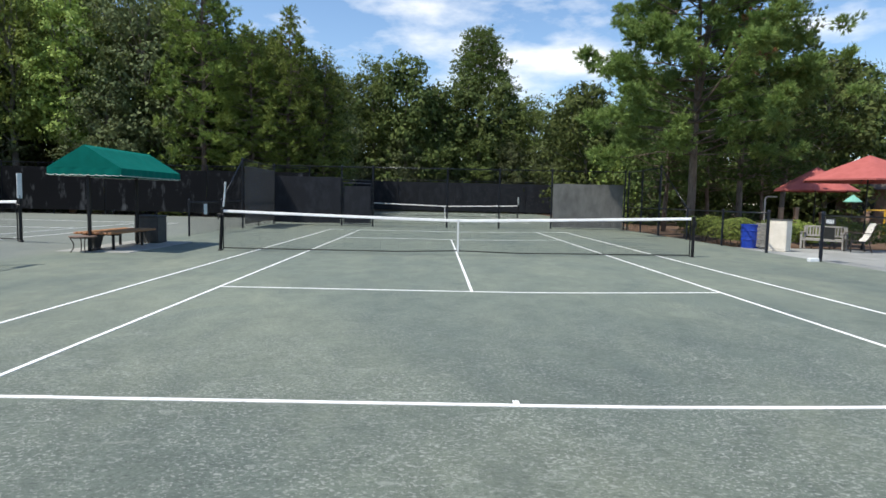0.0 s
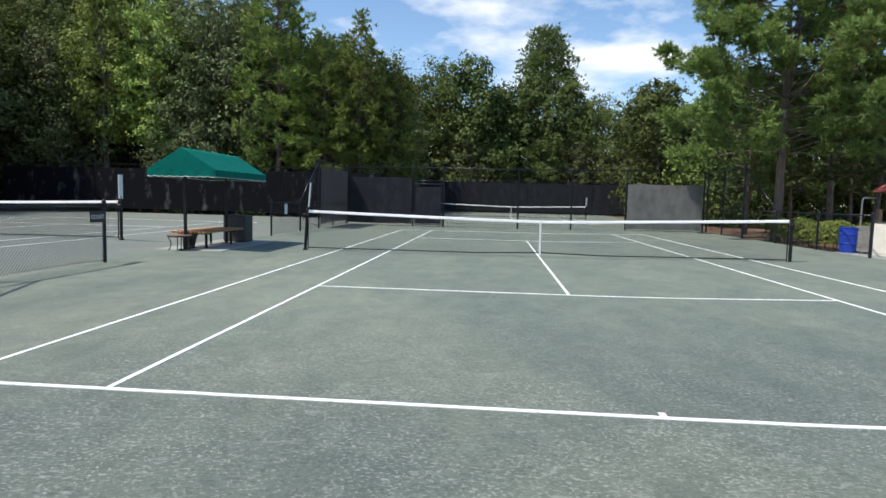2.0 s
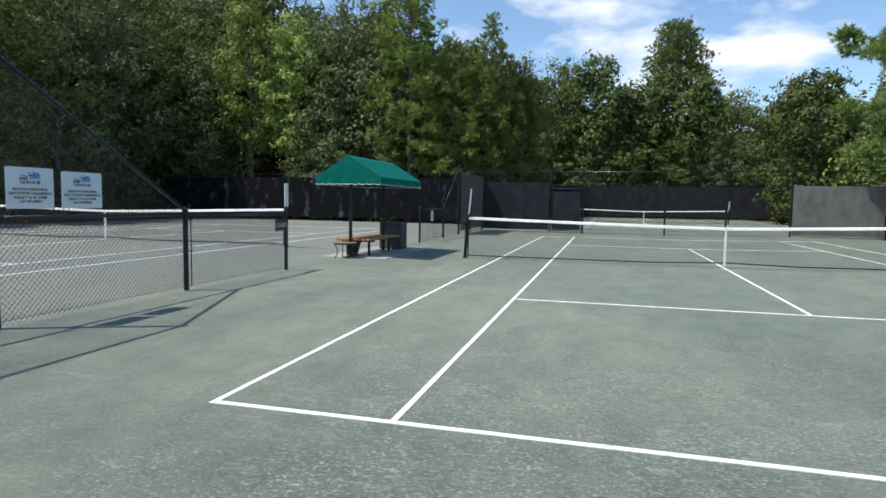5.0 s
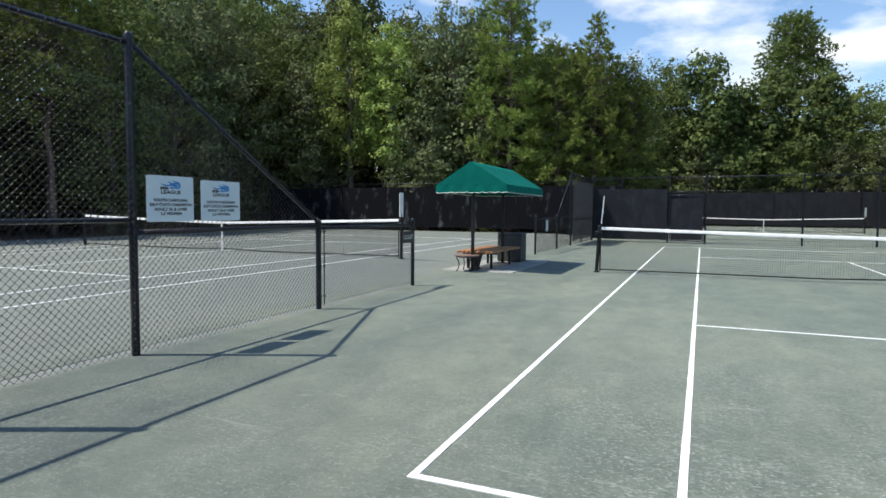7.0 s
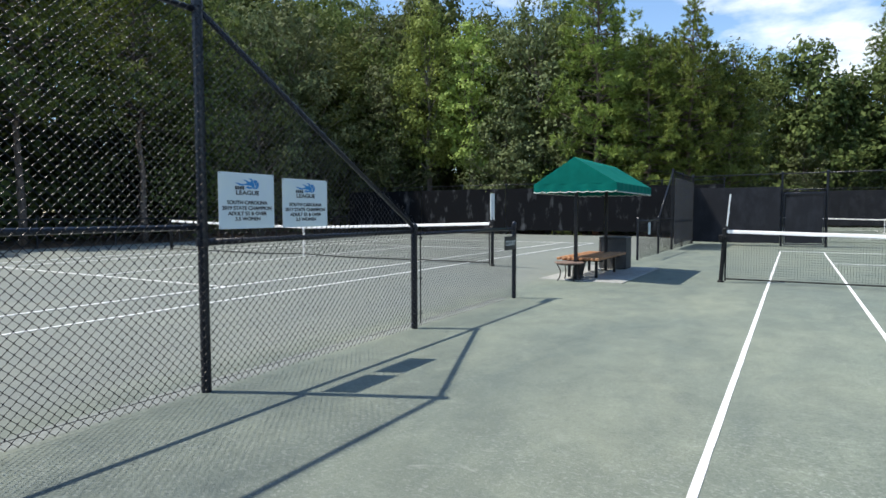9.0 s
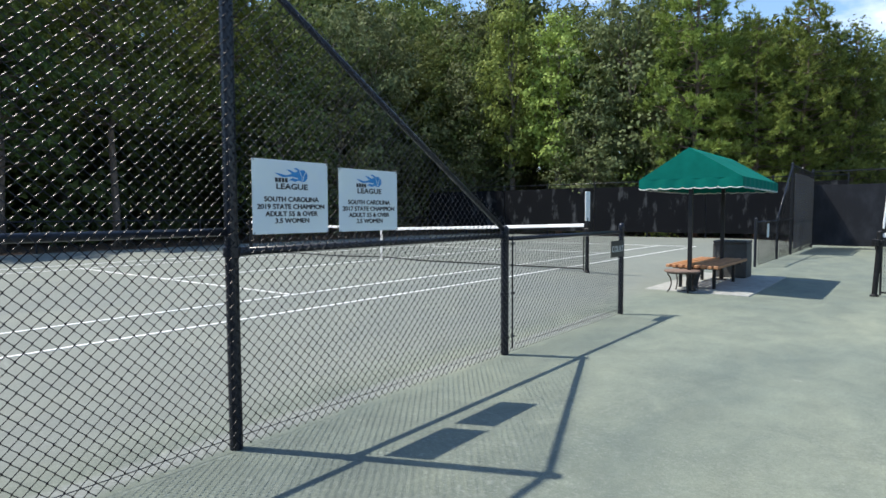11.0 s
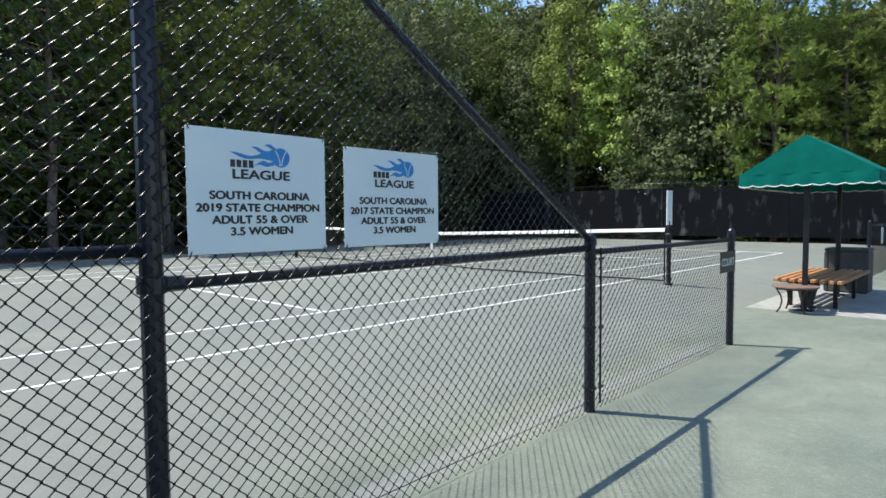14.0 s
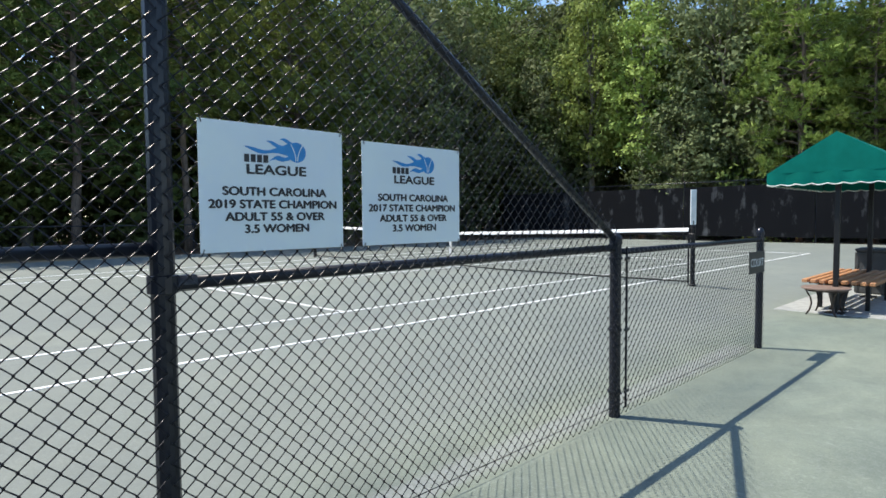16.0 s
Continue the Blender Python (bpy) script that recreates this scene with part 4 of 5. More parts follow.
# ---- trees ----
def leaf_mesh(name, centres, outs, sizes, mat, rng, slim=0.5):
    """One mesh of pointed leaves, turned outwards."""
    n = len(centres)
    nrm = outs * 1.0 + rng.normal(size=(n, 3)) * 0.38
    nrm[:, 2] += 0.15
    nrm /= np.linalg.norm(nrm, axis=1, keepdims=True)
    t = np.cross(nrm, rng.normal(size=(n, 3)))
    t /= np.linalg.norm(t, axis=1, keepdims=True) + 1e-9
    b = np.cross(nrm, t)
    s = sizes[:, None]
    v = np.stack([centres - t * s, centres + t * s * 0.35 + b * s * slim * 1.35, centres + t * s * 0.75 - b * s * slim * 1.1 - nrm * s * 0.2], axis=1).reshape(-1, 3)
    me = bpy.data.meshes.new(name)
    me.vertices.add(3 * n)
    me.vertices.foreach_set("co", v.astype(np.float32).ravel())
    me.loops.add(3 * n)
    me.loops.foreach_set("vertex_index", np.arange(3 * n, dtype=np.int32))
    me.polygons.add(n)
    me.polygons.foreach_set("loop_start", np.arange(0, 3 * n, 3, dtype=np.int32))
    me.update(calc_edges=True)
    me.materials.append(mat)
    return me


def needle_mesh(name, tufts, dirs, size, per, mat, rng, width=0.10, spread=0.5):
    """Tufts of needles: slim triangles fanned about each twig's end."""
    n = len(tufts)
    d = np.repeat(dirs, per, axis=0) + rng.normal(size=(n * per, 3)) * spread
    d /= np.linalg.norm(d, axis=1, keepdims=True)
    base = np.repeat(tufts, per, axis=0) + rng.normal(size=(n * per, 3)) * size * 0.12
    ln = size * rng.uniform(0.7, 1.2, size=(n * per, 1))
    face = rng.normal(size=(n * per, 3)) * 0.5 + np.repeat(dirs, per, axis=0) * 0.6 + np.array([0, 0, 0.7])
    side = np.cross(d, face)
    side /= np.linalg.norm(side, axis=1, keepdims=True) + 1e-9
    w = ln * width
    v = np.stack([base - side * w, base + side * w, base + d * ln], axis=1).reshape(-1, 3)
    m = n * per
    me = bpy.data.meshes.new(name)
    me.vertices.add(3 * m)
    me.vertices.foreach_set("co", v.astype(np.float32).ravel())
    me.loops.add(3 * m)
    me.loops.foreach_set("vertex_index", np.arange(3 * m, dtype=np.int32))
    me.polygons.add(m)
    me.polygons.foreach_set("loop_start", np.arange(0, 3 * m, 3, dtype=np.int32))
    me.update(calc_edges=True)
    me.materials.append(mat)
    return me


def bent(p, q, rng, bow=0.08, n=5):
    p, q = Vector(p), Vector(q)
    out = []
    for i in range(n + 1):
        s = i / n
        j = Vector(rng.normal(size=3)) * bow * math.sin(math.pi * s)
        out.append(p.lerp(q, s) + j)
    return out


def broadleaf(h, r, mat, seed, label, leaves=12000, leaf=0.11, bare=0.12, bark=None, boughs=60, airy=0.0, peak=0.62):
    """A leafy tree: trunk, boughs that reach out and up, flat sprays of leaves along each bough."""
    rng = np.random.default_rng(seed)
    t = thing("tree", label, "tree")
    trunk = Geo()
    spine = bent((0, 0, -0.1), (rng.normal() * 0.4, rng.normal() * 0.4, h * 0.9), rng, 0.25, 7)
    trunk.tube(spine, [0.0165 * h * (1 - 0.88 * i / 7) for i in range(8)], 9)
    cs, os_ = [], []
    per = max(3, int(leaves / boughs / 7))
    for i in range(boughs):
        f = (i + 0.5) / boughs
        z = h * (bare + (0.98 - bare) * f)
        prof = min(1.0, 0.45 + f * 1.5) * (1 - max(0.0, (f - peak) / (1.06 - peak)) ** 1.7)
        a = i * 2.39996 + rng.uniform(-0.6, 0.6)
        reach = r * prof * rng.uniform(0.45 + 0.25 * airy, 1.12)
        root = Vector(spine[min(7, int(z / h * 6.3))])
        tip = Vector((root.x + reach * math.cos(a), root.y + reach * math.sin(a), z))
        root.z = min(root.z, z - reach * 0.35)
        if i % 2 == 0:
            trunk.tube(bent(root, tip, rng, 0.12, 3), [0.055 * (1 - f * 0.5), 0.04, 0.025, 0.01], 4, False)
        out = np.array([math.cos(a), math.sin(a), 0.25])
        for k in range(7):
            g = 1.0 - 0.62 * rng.random() ** 1.3
            c = np.array(root) * (1 - g) + np.array(tip) * g + rng.normal(size=3) * np.array([0.09, 0.09, 0.055]) * r * (0.55 + 0.5 * prof)
            size = rng.uniform(0.26, 0.58) * (1 - 0.25 * airy)
            off = rng.normal(size=(per, 3)) * np.array([size, size, size * 0.42])
            off[:, 2] -= 0.35 * (off[:, 0] ** 2 + off[:, 1] ** 2)
            d = off / (size + 1e-6) * 0.5 + (c - np.array(tip)) / (0.12 * r) * 0.25 + out * 0.45 + np.array([0, 0, 0.5])
            cs.append(c + off), os_.append(d)
    part("trunk", trunk, bark or M_BARK_PALE, t, smooth=True)
    cs, os_ = np.concatenate(cs), np.concatenate(os_)
    me = leaf_mesh("crown", cs, os_, leaf * rng.uniform(0.55, 1.3, size=len(cs)), mat, rng)
    tagged(part("crown", me, mat, t), kind="stuff")
    return t


def pine(h, r, mat, seed, label, tufts=2300, per=13, size=0.34, bare=0.2, width=0.09, power=0.8, twin=False, dead=0, clump=0.26):
    """A pine: straight trunk, whorled limbs that lift at the tips, needle tufts along them."""
    rng = np.random.default_rng(seed)
    t = thing("pine_tree", label, "tree")
    trunk = Geo()
    spine = bent((0, 0, -0.1), (0.3, 0.2, h * 0.98), rng, 0.10, 8)
    trunk.tube(spine, [0.0125 * h * (1 - 0.9 * i / 8) for i in range(9)], 10)
    if twin:
        fork = bent(spine[3], Vector((1.5, 0.3, h * 0.97)), rng, 0.15, 6)
        trunk.tube(fork, [0.15, 0.14, 0.12, 0.09, 0.07, 0.045, 0.02], 8)
    pts, dirs = [], []
    whorls = int(h * 1.7)
    for wv in range(whorls):
        f = (wv + 0.5) / whorls
        z = h * (bare + (1 - bare) * f)
        reach = r * (1 - f) ** power * rng.uniform(0.75, 1.1) + 0.25
        if f < 0.15:
            reach *= 0.72 + f * 1.8
        for kk in range(5):
            a = wv * 1.1 + kk * 2 * math.pi / 5 + rng.uniform(-0.3, 0.3)
            ln = reach * rng.uniform(0.6, 1.15)
            start = Vector(spine[min(8, int(z / h * 8))])
            start.z = z
            if twin and f > 0.35 and kk % 2:
                start.x += 1.5 * (f - 0.2)
            end = start + Vector((math.cos(a) * ln, math.sin(a) * ln, ln * rng.uniform(0.02, 0.45) - 0.25 * (1 - f)))
            path = bent(start, end, rng, 0.10, 3)
            trunk.tube(path, [0.05 * (1 - f * 0.6), 0.04, 0.025, 0.01], 3, False)
            share = max(4, int(tufts * ln / (whorls * 5 * r * 0.52)))
            heads = 1 + int(ln * 0.85)
            at = rng.uniform(0.35, 1.02, size=heads) ** 0.7
            at[0] = 1.0
            mids = np.array(start)[None] + (np.array(end) - np.array(start))[None] * at[:, None]
            mids += rng.normal(size=(heads, 3)) * np.array([0.34, 0.34, 0.14]) * (0.3 + ln * 0.16)
            pick = rng.integers(heads, size=share)
            puff = clump * rng.normal(size=(share, 3)) * np.array([1, 1, 0.7])
            sp = mids[pick] + puff
            dd = puff / (clump + 1e-6) * 0.9 + np.array(end - start)[None] / max(ln, 0.1) * 0.25 + rng.normal(size=(share, 3)) * 0.25 + np.array([0, 0, 0.45])
            pts.append(sp), dirs.append(dd / np.linalg.norm(dd, axis=1, keepdims=True))
    part("trunk", trunk, M_BARK, t, smooth=True)
    pts, dirs = np.concatenate(pts), np.concatenate(dirs)
    tagged(part("crown", needle_mesh("crown", pts, dirs, size, per, mat, rng, width), mat, t), kind="stuff")
    if dead:
        dp = np.array([0.9, -2.4, h * 0.50]) + rng.normal(size=(dead, 3)) * np.array([0.5, 0.4, 0.7])
        dd = rng.normal(size=(dead, 3)) + np.array([0, -0.4, -0.6])
        tagged(part("dead_branch", needle_mesh("dead_branch", dp, dd / np.linalg.norm(dd, axis=1, keepdims=True), 0.3, 14, L_DEAD, rng, 0.07), L_DEAD, t, "dead orange-brown needles"), kind="stuff")
    return t


rng = np.random.default_rng(11)
oak = broadleaf(15, 4.4, L_OAK, 1, "dense dark green broadleaf tree at the edge of the woods", leaves=17500, leaf=0.145, bare=0.14, boughs=90)
gum = broadleaf(15, 2.5, L_LIGHT, 2, "bright yellow-green leafy tree with an open crown", leaves=10500, leaf=0.135, bare=0.34, boughs=52, airy=1.0, peak=0.5)
elm = broadleaf(13, 4.0, L_GREY, 3, "grey-green leafy tree with visible pale trunk", leaves=14500, leaf=0.135, bare=0.10, boughs=80, airy=0.5)
# understorey leaves get the same shade-darkened colour
bush = broadleaf(4.6, 2.7, L_DEEP, 4, "leafy understorey shrub at the wood's edge, leaves coloured as shaded", leaves=3600, leaf=0.14, bare=0.02, boughs=24)
yellow_bush = broadleaf(4.0, 1.9, L_LIGHT, 5, "bright green shrub at the wood's edge", leaves=2600, leaf=0.12, bare=0.10, boughs=18, airy=0.5)
deep_oak = broadleaf(15, 4.8, L_DEEP, 9, "broadleaf tree deep in the woods, shade coloured into its leaves", leaves=8200, leaf=0.25, bare=0.05, boughs=70)
young_pine = pine(14, 3.0, L_PINE_Y, 6, "young yellow-green pine tree in the woods", tufts=2100, per=14, size=0.28, width=0.095, power=0.85, clump=0.17)
dark_pine = pine(20, 4.6, L_PINE, 7, "tall dark green pine tree in the woods", tufts=2100, per=9, size=0.34, width=0.15, power=0.6, clump=0.26)
tall_pine = pine(15, 3.3, L_PINE_Y, 12, "slim pine tree with a bare lower trunk", tufts=2000, per=13, size=0.30, bare=0.38, width=0.10, power=0.6, clump=0.22)
crown_pine = pine(23, 3.5, L_PINE_LONG, 8, "tall pine with a rounded crown above the woods", tufts=2600, per=14, size=0.36, bare=0.62, power=0.38, width=0.10, clump=0.34)

KINDS = {"oak": oak, "deep": deep_oak, "gum": gum, "elm": elm, "bush": bush, "ybush": yellow_bush, "ypine": young_pine, "dpine": dark_pine, "cpine": crown_pine, "tpine": tall_pine}
FIRST = set()


TALL = {"oak": 15.0, "deep": 15.0, "gum": 15.0, "elm": 13.0, "bush": 4.6, "ybush": 4.0, "ypine": 14, "dpine": 20, "cpine": 23, "tpine": 15}


def plant(kind, x, y, h, turn=None):
    """Stand one tree of a kind, h metres tall; the first takes the model itself."""
    turn = rng.uniform(0, 360) if turn is None else turn
    s = h / TALL[kind]
    wide = s * rng.uniform(0.95, 1.12) if s < 1.1 else s * rng.uniform(0.85, 1.0)
    m = pose(x, y, -0.04, 0, 0, turn) @ Matrix.Diagonal((wide, wide, s, 1))
    if kind not in FIRST:
        FIRST.add(kind)
        KINDS[kind].matrix_basis = m
        return KINDS[kind]
    one = KINDS[kind].scale
    return copy_thing(KINDS[kind], m @ Matrix.Diagonal((1 / one.x, 1 / one.y, 1 / one.z, 1)))


def row(x0, y0, x1, y1, step, kinds, h0, h1, jitter=1.0, last=None):
    """A row of trees; their height runs from about h0 to about h1."""
    n = max(1, int(math.hypot(x1 - x0, y1 - y0) / step))
    for i in range(n + 1):
        f = i / n
        plant(kinds[int(rng.integers(len(kinds)))], x0 + (x1 - x0) * f + rng.uniform(-jitter, jitter), y0 + (y1 - y0) * f + rng.uniform(-jitter, jitter), (h0 + (h1 - h0) * f) * rng.uniform(0.92, 1.08))


# woods behind the left court, front line
for kind, x, y, h in (("oak", -33.5, 37.5, 15.5), ("elm", -31.0, 35.6, 12.5), ("oak", -37.0, 38.0, 16), ("gum", -28.4, 36.2, 17.0), ("gum", -24.9, 36.6, 15.2),
                      ("elm", -22.2, 35.4, 9.0), ("elm", -19.6, 37.6, 16.2), ("oak", -23.0, 39.5, 15.5), ("ypine", -15.9, 36.0, 17.6), ("elm", -18.6, 38.8, 8.6), ("oak", -41.5, 38.5, 20.0), ("oak", -46.5, 40.0, 21.0), ("elm", -36.0, 40.5, 19.0),
                      ("ypine", -12.6, 35.8, 12.0), ("ypine", -10.8, 37.0, 13.9), ("ypine", -13.6, 38.4, 13.0), ("dpine", -17.6, 40.0, 18.0),
                      ("oak", -9.2, 40.0, 12.2), ("oak", -13.0, 41.5, 13.0), ("gum", -19.8, 40.6, 17.0), ("ypine", -8.6, 38.4, 11.0)):
    plant(kind, x, y, h)
row(-44, 43.5, -14, 43.5, 4.2, ["deep", "oak", "deep"], 23, 14.5)
row(-46, 50, -15, 50, 6.5, ["deep", "dpine", "deep"], 25, 16)
row(-38, 41.0, -11, 41.0, 5.0, ["bush"], 5.0, 4.6, 0.5)
plant("ybush", -17.4, 36.4, 5.4)
plant("ybush", 14.6, 43.0, 6.4)
# woods along the far side of the left court
row(-34.6, -7, -35.0, 13, 4.2, ["tpine", "dpine", "tpine"], 14, 15)
row(-35.0, 17, -35.2, 34, 4.0, ["tpine", "oak", "elm"], 15, 15.5)
row(-40.5, -9, -41, 38, 4.8, ["deep", "oak", "dpine"], 16.5, 17.5)
row(-48, -4, -49, 46, 6.2, ["deep", "deep", "dpine"], 21, 24)
row(-44.0, -9, -44.5, 36, 4.0, ["bush"], 6.0, 6.0, 0.5)
row(-54, -14, -55, 44, 4.2, ["bush"], 8, 8, 0.6)
# along the far court's left side
for kind, x, y, h in (("elm", -12.4, 44.5, 11.6), ("oak", -12.8, 49.5, 12.4), ("elm", -12.6, 55.0, 12.8), ("oak", -12.8, 60.5, 14.0)):
    plant(kind, x, y, h)
row(-18, 48, -18.5, 68, 6.5, ["deep", "oak"], 15.5, 16.5)
# behind the far court
for x, y, h in ((-13, 70, 17.5), (-8.6, 72, 19.3), (-4.4, 70, 19.2), (-0.8, 70.5, 15.8), (3, 71.5, 17.0), (7.4, 72, 17.0), (11.5, 70.5, 14.6), (15.5, 71, 13.2), (19.5, 70, 13), (23.6, 72, 13.2)):
    plant("deep" if x > -6 and x < 10 else "oak", x, y, h)
row(-10, 68.8, 22, 68.8, 4.2, ["elm", "elm", "oak"], 9.6, 9.6, 0.6)
row(-14, 78, 30, 78, 4.8, ["deep", "deep"], 16.5, 12.5)
plant("cpine", 4.9, 76, 23.4)
plant("dpine", 8.6, 76, 17.0)
# woods on the terrace side
for kind, x, y, h in (("deep", 11.6, 45.0, 11.4), ("deep", 12.2, 51.5, 12.4), ("elm", 14.4, 57.0, 12.4), ("deep", 15.2, 40.0, 9.6)):
    plant(kind, x, y, h)
row(18, 49, 54, 51, 4.6, ["dpine", "deep", "dpine"], 14, 15.5)
row(22, 58, 62, 60, 6.0, ["dpine", "deep"], 16.5, 17)
row(16, 40, 30, 43, 3.8, ["dpine", "deep", "dpine"], 11, 13)
row(20, 45, 50, 46, 4.2, ["bush"], 6, 6)
row(14.5, 47, 26, 48, 3.4, ["bush"], 6, 6, 0.4)
plant("dpine", 15.4, 27.5, 13.5)
plant("dpine", 18.8, 29.5, 13.0)
plant("dpine", 12.6, 30.5, 11.0)
hero = pine(17.0, 5.7, L_PINE_LONG, 21, "large spreading pine tree beside the courts", tufts=14500, per=20, size=0.24, bare=0.21, width=0.09, power=0.45, twin=True, dead=80, clump=0.20)
hero.matrix_basis = pose(11.15, 23.6, -0.04, 0, 0, 20)


# ---- hedges ----
def hedge(x0, y0, x1, y1, h, label, leaves):
    t = thing("hedge", label, "hedge")
    r = np.random.default_rng(int(abs(x0 * 31 + y0 * 17)))
    n = leaves
    p = np.stack([r.uniform(x0, x1, n), r.uniform(y0, y1, n), r.uniform(0.08, 1.0, n) ** 0.6 * h], axis=1)
    mid = np.array([(x0 + x1) / 2, (y0 + y1) / 2, h * 0.45])
    half = np.array([(x1 - x0) / 2, (y1 - y0) / 2, h * 0.55])
    q = (p - mid) / half
    far = np.abs(q).max(axis=1)
    keep = far > 0.55
    p, q = p[keep], q[keep]
    lump = np.array([noise.noise(Vector((a[0] * 1.6, a[1] * 1.6, 5.0))) for a in p])
    p[:, 2] *= 0.93 + 0.22 * lump
    d = q / (np.linalg.norm(q, axis=1, keepdims=True) + 1e-6)
    for i in range(14):
        x, y = r.uniform(x0 + 0.2, x1 - 0.2), r.uniform(y0 + 0.2, y1 - 0.2)
        part("stem", Geo().tube([(x, y, -0.05), (x + r.uniform(-0.2, 0.2), y + r.uniform(-0.2, 0.2), h * 0.8)], [0.025, 0.008], 5), M_BARK, t)
    tagged(part("foliage", leaf_mesh("foliage", p, d, 0.055 * r.uniform(0.7, 1.3, len(p)), L_HEDGE, r, 0.55), L_HEDGE, t), kind="stuff")


hedge(10.15, 16.8, 11.5, 22.6, 1.0, "clipped bright green hedge behind the side fence", 9000)
hedge(11.6, 17.1, 19.8, 18.4, 0.98, "clipped green hedge behind the terrace benches", 9000)


# ---- terrace things by the side gate ----
barrel = thing("barrel", "blue plastic waste barrel beside the fence", "barrel", pose(10.1, 16.1, 0.02))
part("body", Geo().lathe([(0.25, -0.02), (0.262, 0.02), (0.275, 0.30), (0.288, 0.31), (0.288, 0.34), (0.279, 0.35), (0.288, 0.60), (0.30, 0.61), (0.30, 0.64), (0.29, 0.65), (0.295, 0.80), (0.31, 0.81), (0.31, 0.84), (0.27, 0.84), (0.25, 0.3), (0.02, 0.1)], 24), M_BLUE, barrel, smooth=False)
cab = thing("cabinet", "cream painted water-cooler cabinet at the court gate", "cabinet", pose(10.38, 14.8, 0.06, 0, 0, -52))
part("body", Geo().box((-0.26, -0.2, 0.0), (0.26, 0.2, 0.98), 0.015), M_CREAM, cab)
part("top", Geo().box((-0.275, -0.215, 0.98), (0.275, 0.215, 1.02), 0.01), M_BIN, cab, "dark top board")
part("door", Geo().box((-0.22, -0.213, 0.08), (0.22, -0.198, 0.92), 0.006), M_CREAM, cab)
crate = thing("crate", "weathered grey wooden crate beside the cream cabinet", "crate", pose(10.42, 15.75, 0.06, 0, 0, -8))
for x in (-0.2, 0.2):
    for y in (-0.17, 0.17):
        part("post", Geo().box((x - 0.03, y - 0.03, -0.02), (x + 0.03, y + 0.03, 0.86), 0.005), M_GREYWOOD, crate)
for i in range(6):
    z = 0.06 + i * 0.135
    for y in (-0.205, 0.205):
        part("slat", Geo().box((-0.23, y - 0.01, z), (0.23, y + 0.01, z + 0.115), 0.004), M_GREYWOOD, crate)
    for x in (-0.235, 0.235):
        part("slat", Geo().box((x - 0.01, -0.19, z), (x + 0.01, 0.19, z + 0.115), 0.004), M_GREYWOOD, crate)


def garden_bench(at, width, label):
    t = thing("garden_bench", label, "bench", at, group="benches on the terrace")
    w = width / 2
    for s in (-1, 1):
        x = s * (w - 0.035)
        part("leg", Geo().box((x - 0.035, -0.27, 0), (x + 0.035, -0.20, 0.64), 0.006), M_GREYWOOD, t)
        part("leg", Geo().box((x - 0.035, 0.22, 0), (x + 0.035, 0.29, 0.92), 0.006), M_GREYWOOD, t)
        part("armrest", Geo().box((x - 0.045, -0.31, 0.64), (x + 0.045, 0.27, 0.675), 0.008), M_GREYWOOD, t)
    for i in range(5):
        part("seat_slat", Geo().box((-w, -0.27 + i * 0.10, 0.41), (w, -0.185 + i * 0.10, 0.435), 0.005), M_GREYWOOD, t)
    part("seat_rail", Geo().box((-w + 0.05, -0.265, 0.34), (w - 0.05, -0.24, 0.41), 0.004), M_GREYWOOD, t)
    for z in (0.50, 0.86):
        part("back_rail", Geo().box((-w + 0.05, 0.235, z), (w - 0.05, 0.27, z + 0.07), 0.006), M_GREYWOOD, t)
    n = int(width / 0.11)
    for i in range(n):
        x = -w + 0.11 + (2 * w - 0.22) * i / (n - 1)
        part("back_slat", Geo().box((x - 0.028, 0.245, 0.57), (x + 0.028, 0.262, 0.86), 0.003), M_GREYWOOD, t)
    return t


garden_bench(pose(12.55, 16.0, 0.06, 0, 0, -46) @ Matrix.Scale(0.86, 4), 1.5, "weathered grey teak bench with slatted back by the hedge")
chair = thing("sling_chair", "white sling patio chair with bronze arms on the terrace", "chair", pose(12.95, 14.95, 0.06, 0, 0, -104))
sling = Geo()
prof = [(0.0, -0.30, 0.40), (0.0, -0.1, 0.37), (0.0, 0.14, 0.36), (0.0, 0.24, 0.46), (0.0, 0.34, 0.70), (0.0, 0.44, 0.95)]
for off in (0, 0.012):
    k = len(sling.v)
    for x in (-0.25, 0.25):
        sling.v += [(x, y, z - off) for _, y, z in prof]
    for i in range(5):
        sling.f.append((k + i, k + i + 6, k + i + 7, k + i + 1))
part("sling", sling, M_SLING, chair, "white woven sling", True)
for s in (-1, 1):
    x = s * 0.27
    part("frame", Geo().tube([(x, y, z) for _, y, z in prof], 0.014, 7), M_TABLE_LEG, chair)
    part("armrest", Geo().tube([(x, 0.32, 0.62), (x * 1.06, 0.1, 0.63), (x * 1.06, -0.22, 0.62), (x, -0.27, 0.5), (x, -0.25, 0.0)], 0.014, 7), M_TABLE_LEG, chair)
    part("leg", Geo().tube([(x, 0.22, 0.44), (x, 0.36, 0.0)], 0.014, 7), M_TABLE_LEG, chair)


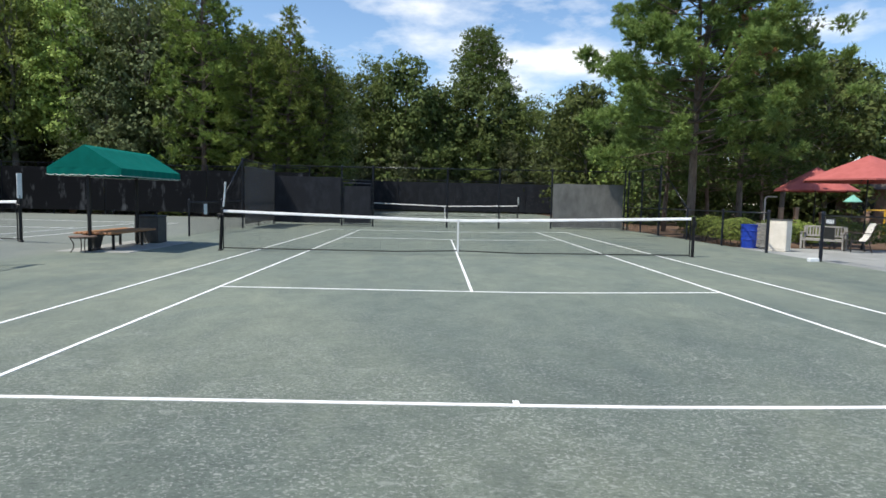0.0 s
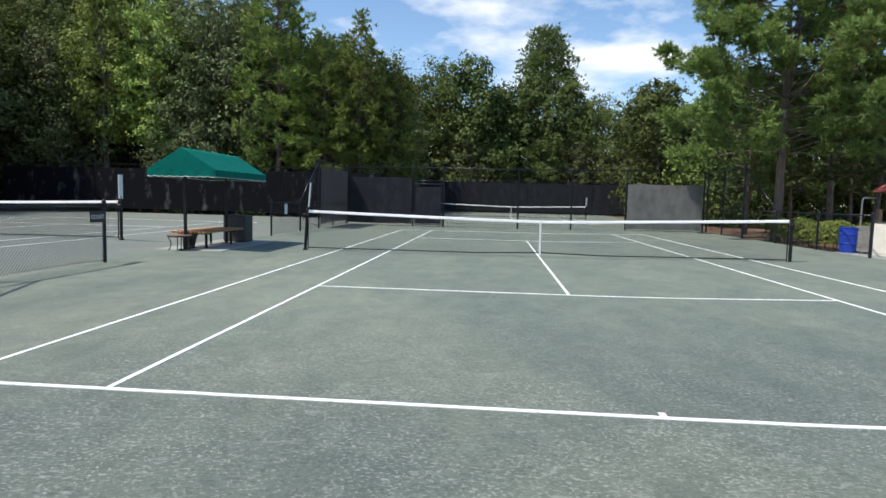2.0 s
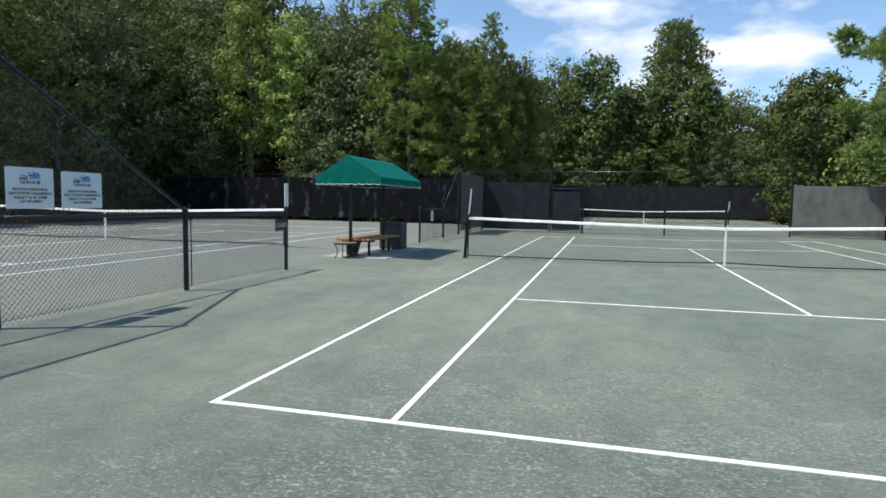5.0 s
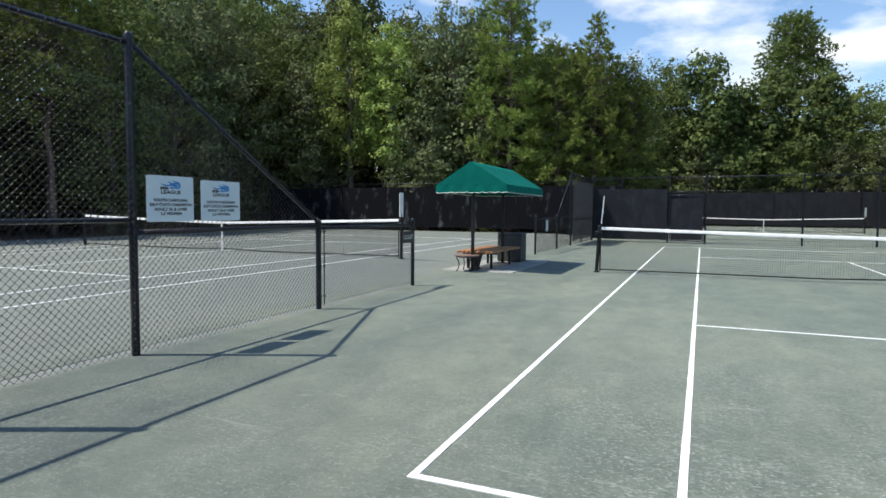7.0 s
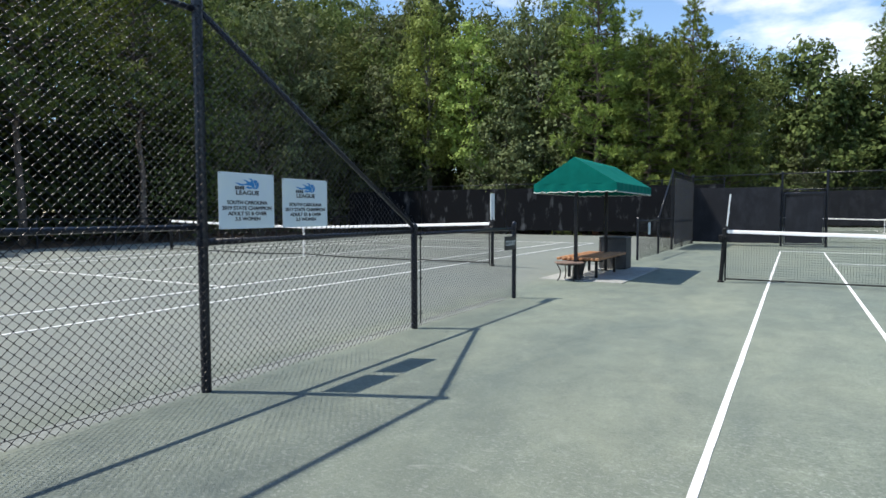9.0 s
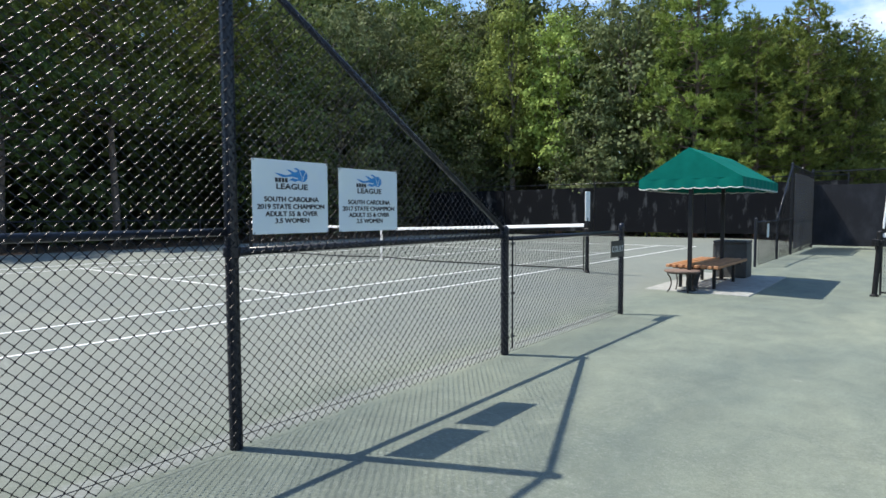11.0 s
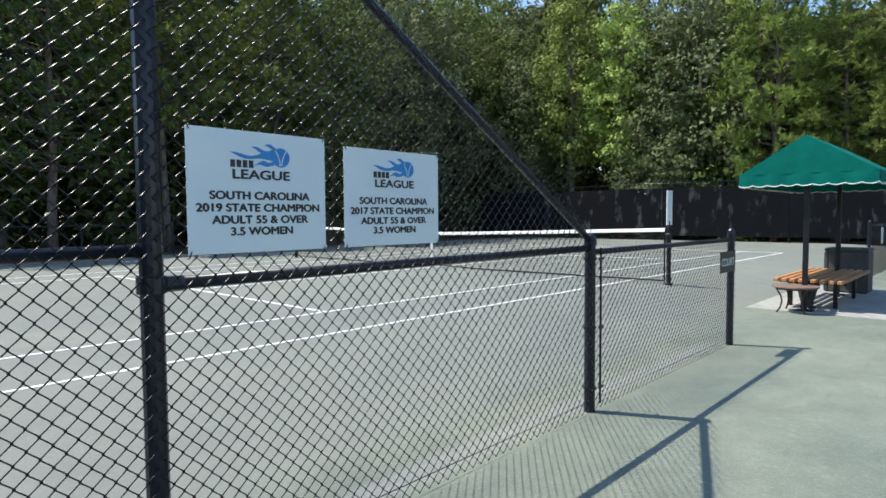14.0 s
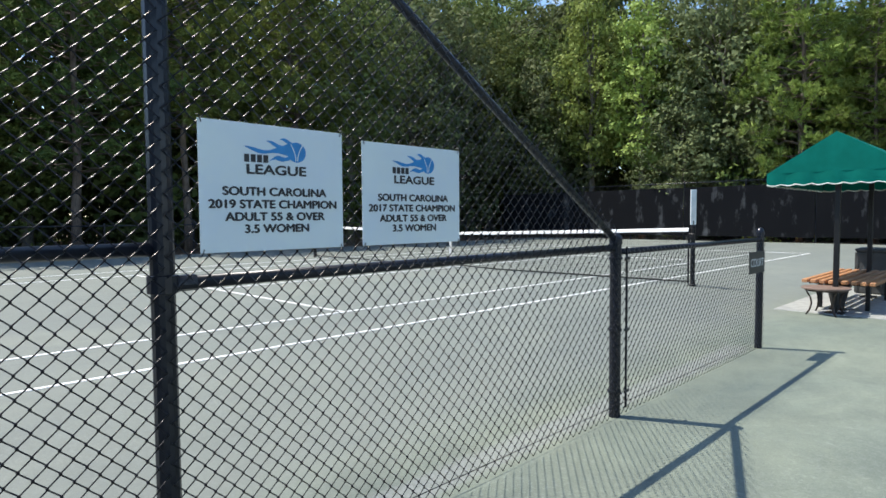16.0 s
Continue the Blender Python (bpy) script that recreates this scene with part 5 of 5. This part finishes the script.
def umbrella(x, y, half, edge, apex, turn, label, mat=M_RED, sides=8):
    t = thing("patio_umbrella", label, "umbrella", pose(x, y, 0, 0, 0, turn), group="umbrellas on the terrace")
    part("pole", Geo().tube([(0, 0, 0), (0, 0, apex - 0.02)], 0.028, 10), M_STEEL, t)
    part("base", Geo().lathe([(0.02, 0), (0.34, 0), (0.34, 0.05), (0.08, 0.09), (0.05, 0.25), (0.035, 0.25)], 20), M_STEEL, t)
    g = Geo()
    n = sides * 4
    rings = 7
    for off in (0.0, 0.006):
        k = len(g.v)
        for i in range(rings + 1):
            f = i / rings
            for j in range(n):
                a = 2 * math.pi * j / n
                q = math.cos(math.pi / sides) / math.cos((a % (2 * math.pi / sides)) - math.pi / sides)
                sag = 0.05 * f * (1 - abs(((a * sides / (2 * math.pi)) % 1) * 2 - 1))
                rr = half * max(f, 0.01) * q
                g.v.append((rr * math.cos(a), rr * math.sin(a), apex - (apex - edge) * f ** 1.04 - sag - off))
        for i in range(rings):
            for j in range(n):
                a, b = k + i * n + j, k + i * n + (j + 1) % n
                g.f.append((a, b, b + n, a + n))
    part("canopy", g, mat, t, smooth=True)
    g = Geo()
    for j in range(sides):
        a, b = 2 * math.pi * j / sides, 2 * math.pi * (j + 1) / sides
        pa, pb = (half * math.cos(a), half * math.sin(a)), (half * math.cos(b), half * math.sin(b))
        g.add([(*pa, edge), (*pb, edge), (*pb, edge - 0.05), (*pa, edge - 0.05)], [(0, 1, 2, 3)])
        part("rib", Geo().tube([(0, 0, apex - 0.06), (pa[0] * 0.98, pa[1] * 0.98, edge - 0.02)], 0.009, 5), M_STEEL, t)
    part("valance", g, mat, t)


umbrella(14.75, 20.1, 1.5, 2.17, 3.1, 10, "large faded red patio umbrella, open")
umbrella(13.95, 16.05, 2.15, 2.42, 3.26, 0, "large faded red patio umbrella over the terrace", sides=6)
umbrella(27.0, 35.5, 0.55, 1.95, 2.4, 0, "small mint green patio umbrella, open, far off", M_MINT)
for x, y, hh in ((14.9, 22.7, 1.40), (15.7, 22.9, 1.40), (16.05, 23.5, 1.42), (16.3, 22.0, 1.22), (19.3, 23.4, 1.3)):
    p = thing("timber_post", "pinkish cedar post with a flat cap behind the hedge", "post", pose(x, y, 0), group="cedar posts")
    part("shaft", Geo().box((-0.08, -0.08, -0.08), (0.08, 0.08, hh), 0.01), M_TAN, p)
    part("cap", Geo().box((-0.105, -0.105, hh), (0.105, 0.105, hh + 0.05), 0.012), M_TAN, p)
frame_pipe = thing("bent_pipe", "pale bent standpipe behind the hedge", "pipe", pose(13.55, 21.6, 0))
part("pipe", Geo().tube([(0, 0, -0.08), (0, 0, 1.80), (0.04, 0, 1.88), (0.1, 0, 1.9), (0.5, 0, 1.9)], 0.032, 8), M_CREAM, frame_pipe, smooth=True)
rail = thing("railing", "yellow painted railing near the clubhouse", "railing", pose(26.0, 31.2, 0, 0, 0, -30))
for x in (-0.9, 0.0, 0.9):
    part("post", Geo().tube([(x, 0, -0.08), (x, 0, 1.45)], 0.05, 8), M_YELLOW, rail)
for z in (0.95, 1.40):
    part("rail", Geo().tube([(-0.95, 0, z), (0.95, 0, z)], 0.045, 8), M_YELLOW, rail)

house = thing("house", "low brown clubhouse with dark windows behind the terrace", "building", pose(37.5, 41.5, 0, 0, 0, -40))
part("wall", Geo().box((-6, -3.5, -0.05), (6, 3.5, 3.0)), M_BROWN, house)
g = Geo().add([(-6.8, -4.2, 2.95), (6.8, -4.2, 2.95), (6.8, 4.2, 2.95), (-6.8, 4.2, 2.95), (-3, 0, 5.0), (3, 0, 5.0)], [(0, 1, 5, 4), (2, 3, 4, 5), (1, 2, 5), (3, 0, 4), (3, 2, 1, 0)])
part("roof", g, M_ROOF, house)
for x in (-4.2, -1.4, 1.4, 4.2):
    wdw = part("window", Geo().box((x - 0.75, -3.58, 0.9), (x + 0.75, -3.46, 2.3), 0.02), M_ROOF, house)
    part("pane", Geo().box((x - 0.66, -3.60, 0.99), (x + 0.66, -3.585, 2.21)), M_GLASS_DARK, wdw)

stone = thing("block", "small white concrete block at the gate post", "block", pose(RX - 0.22, 11.35, ground_z(9.3)))
part("body", Geo().box((-0.13, -0.07, -0.02), (0.13, 0.07, 0.09), 0.018), M_PLATE, stone)
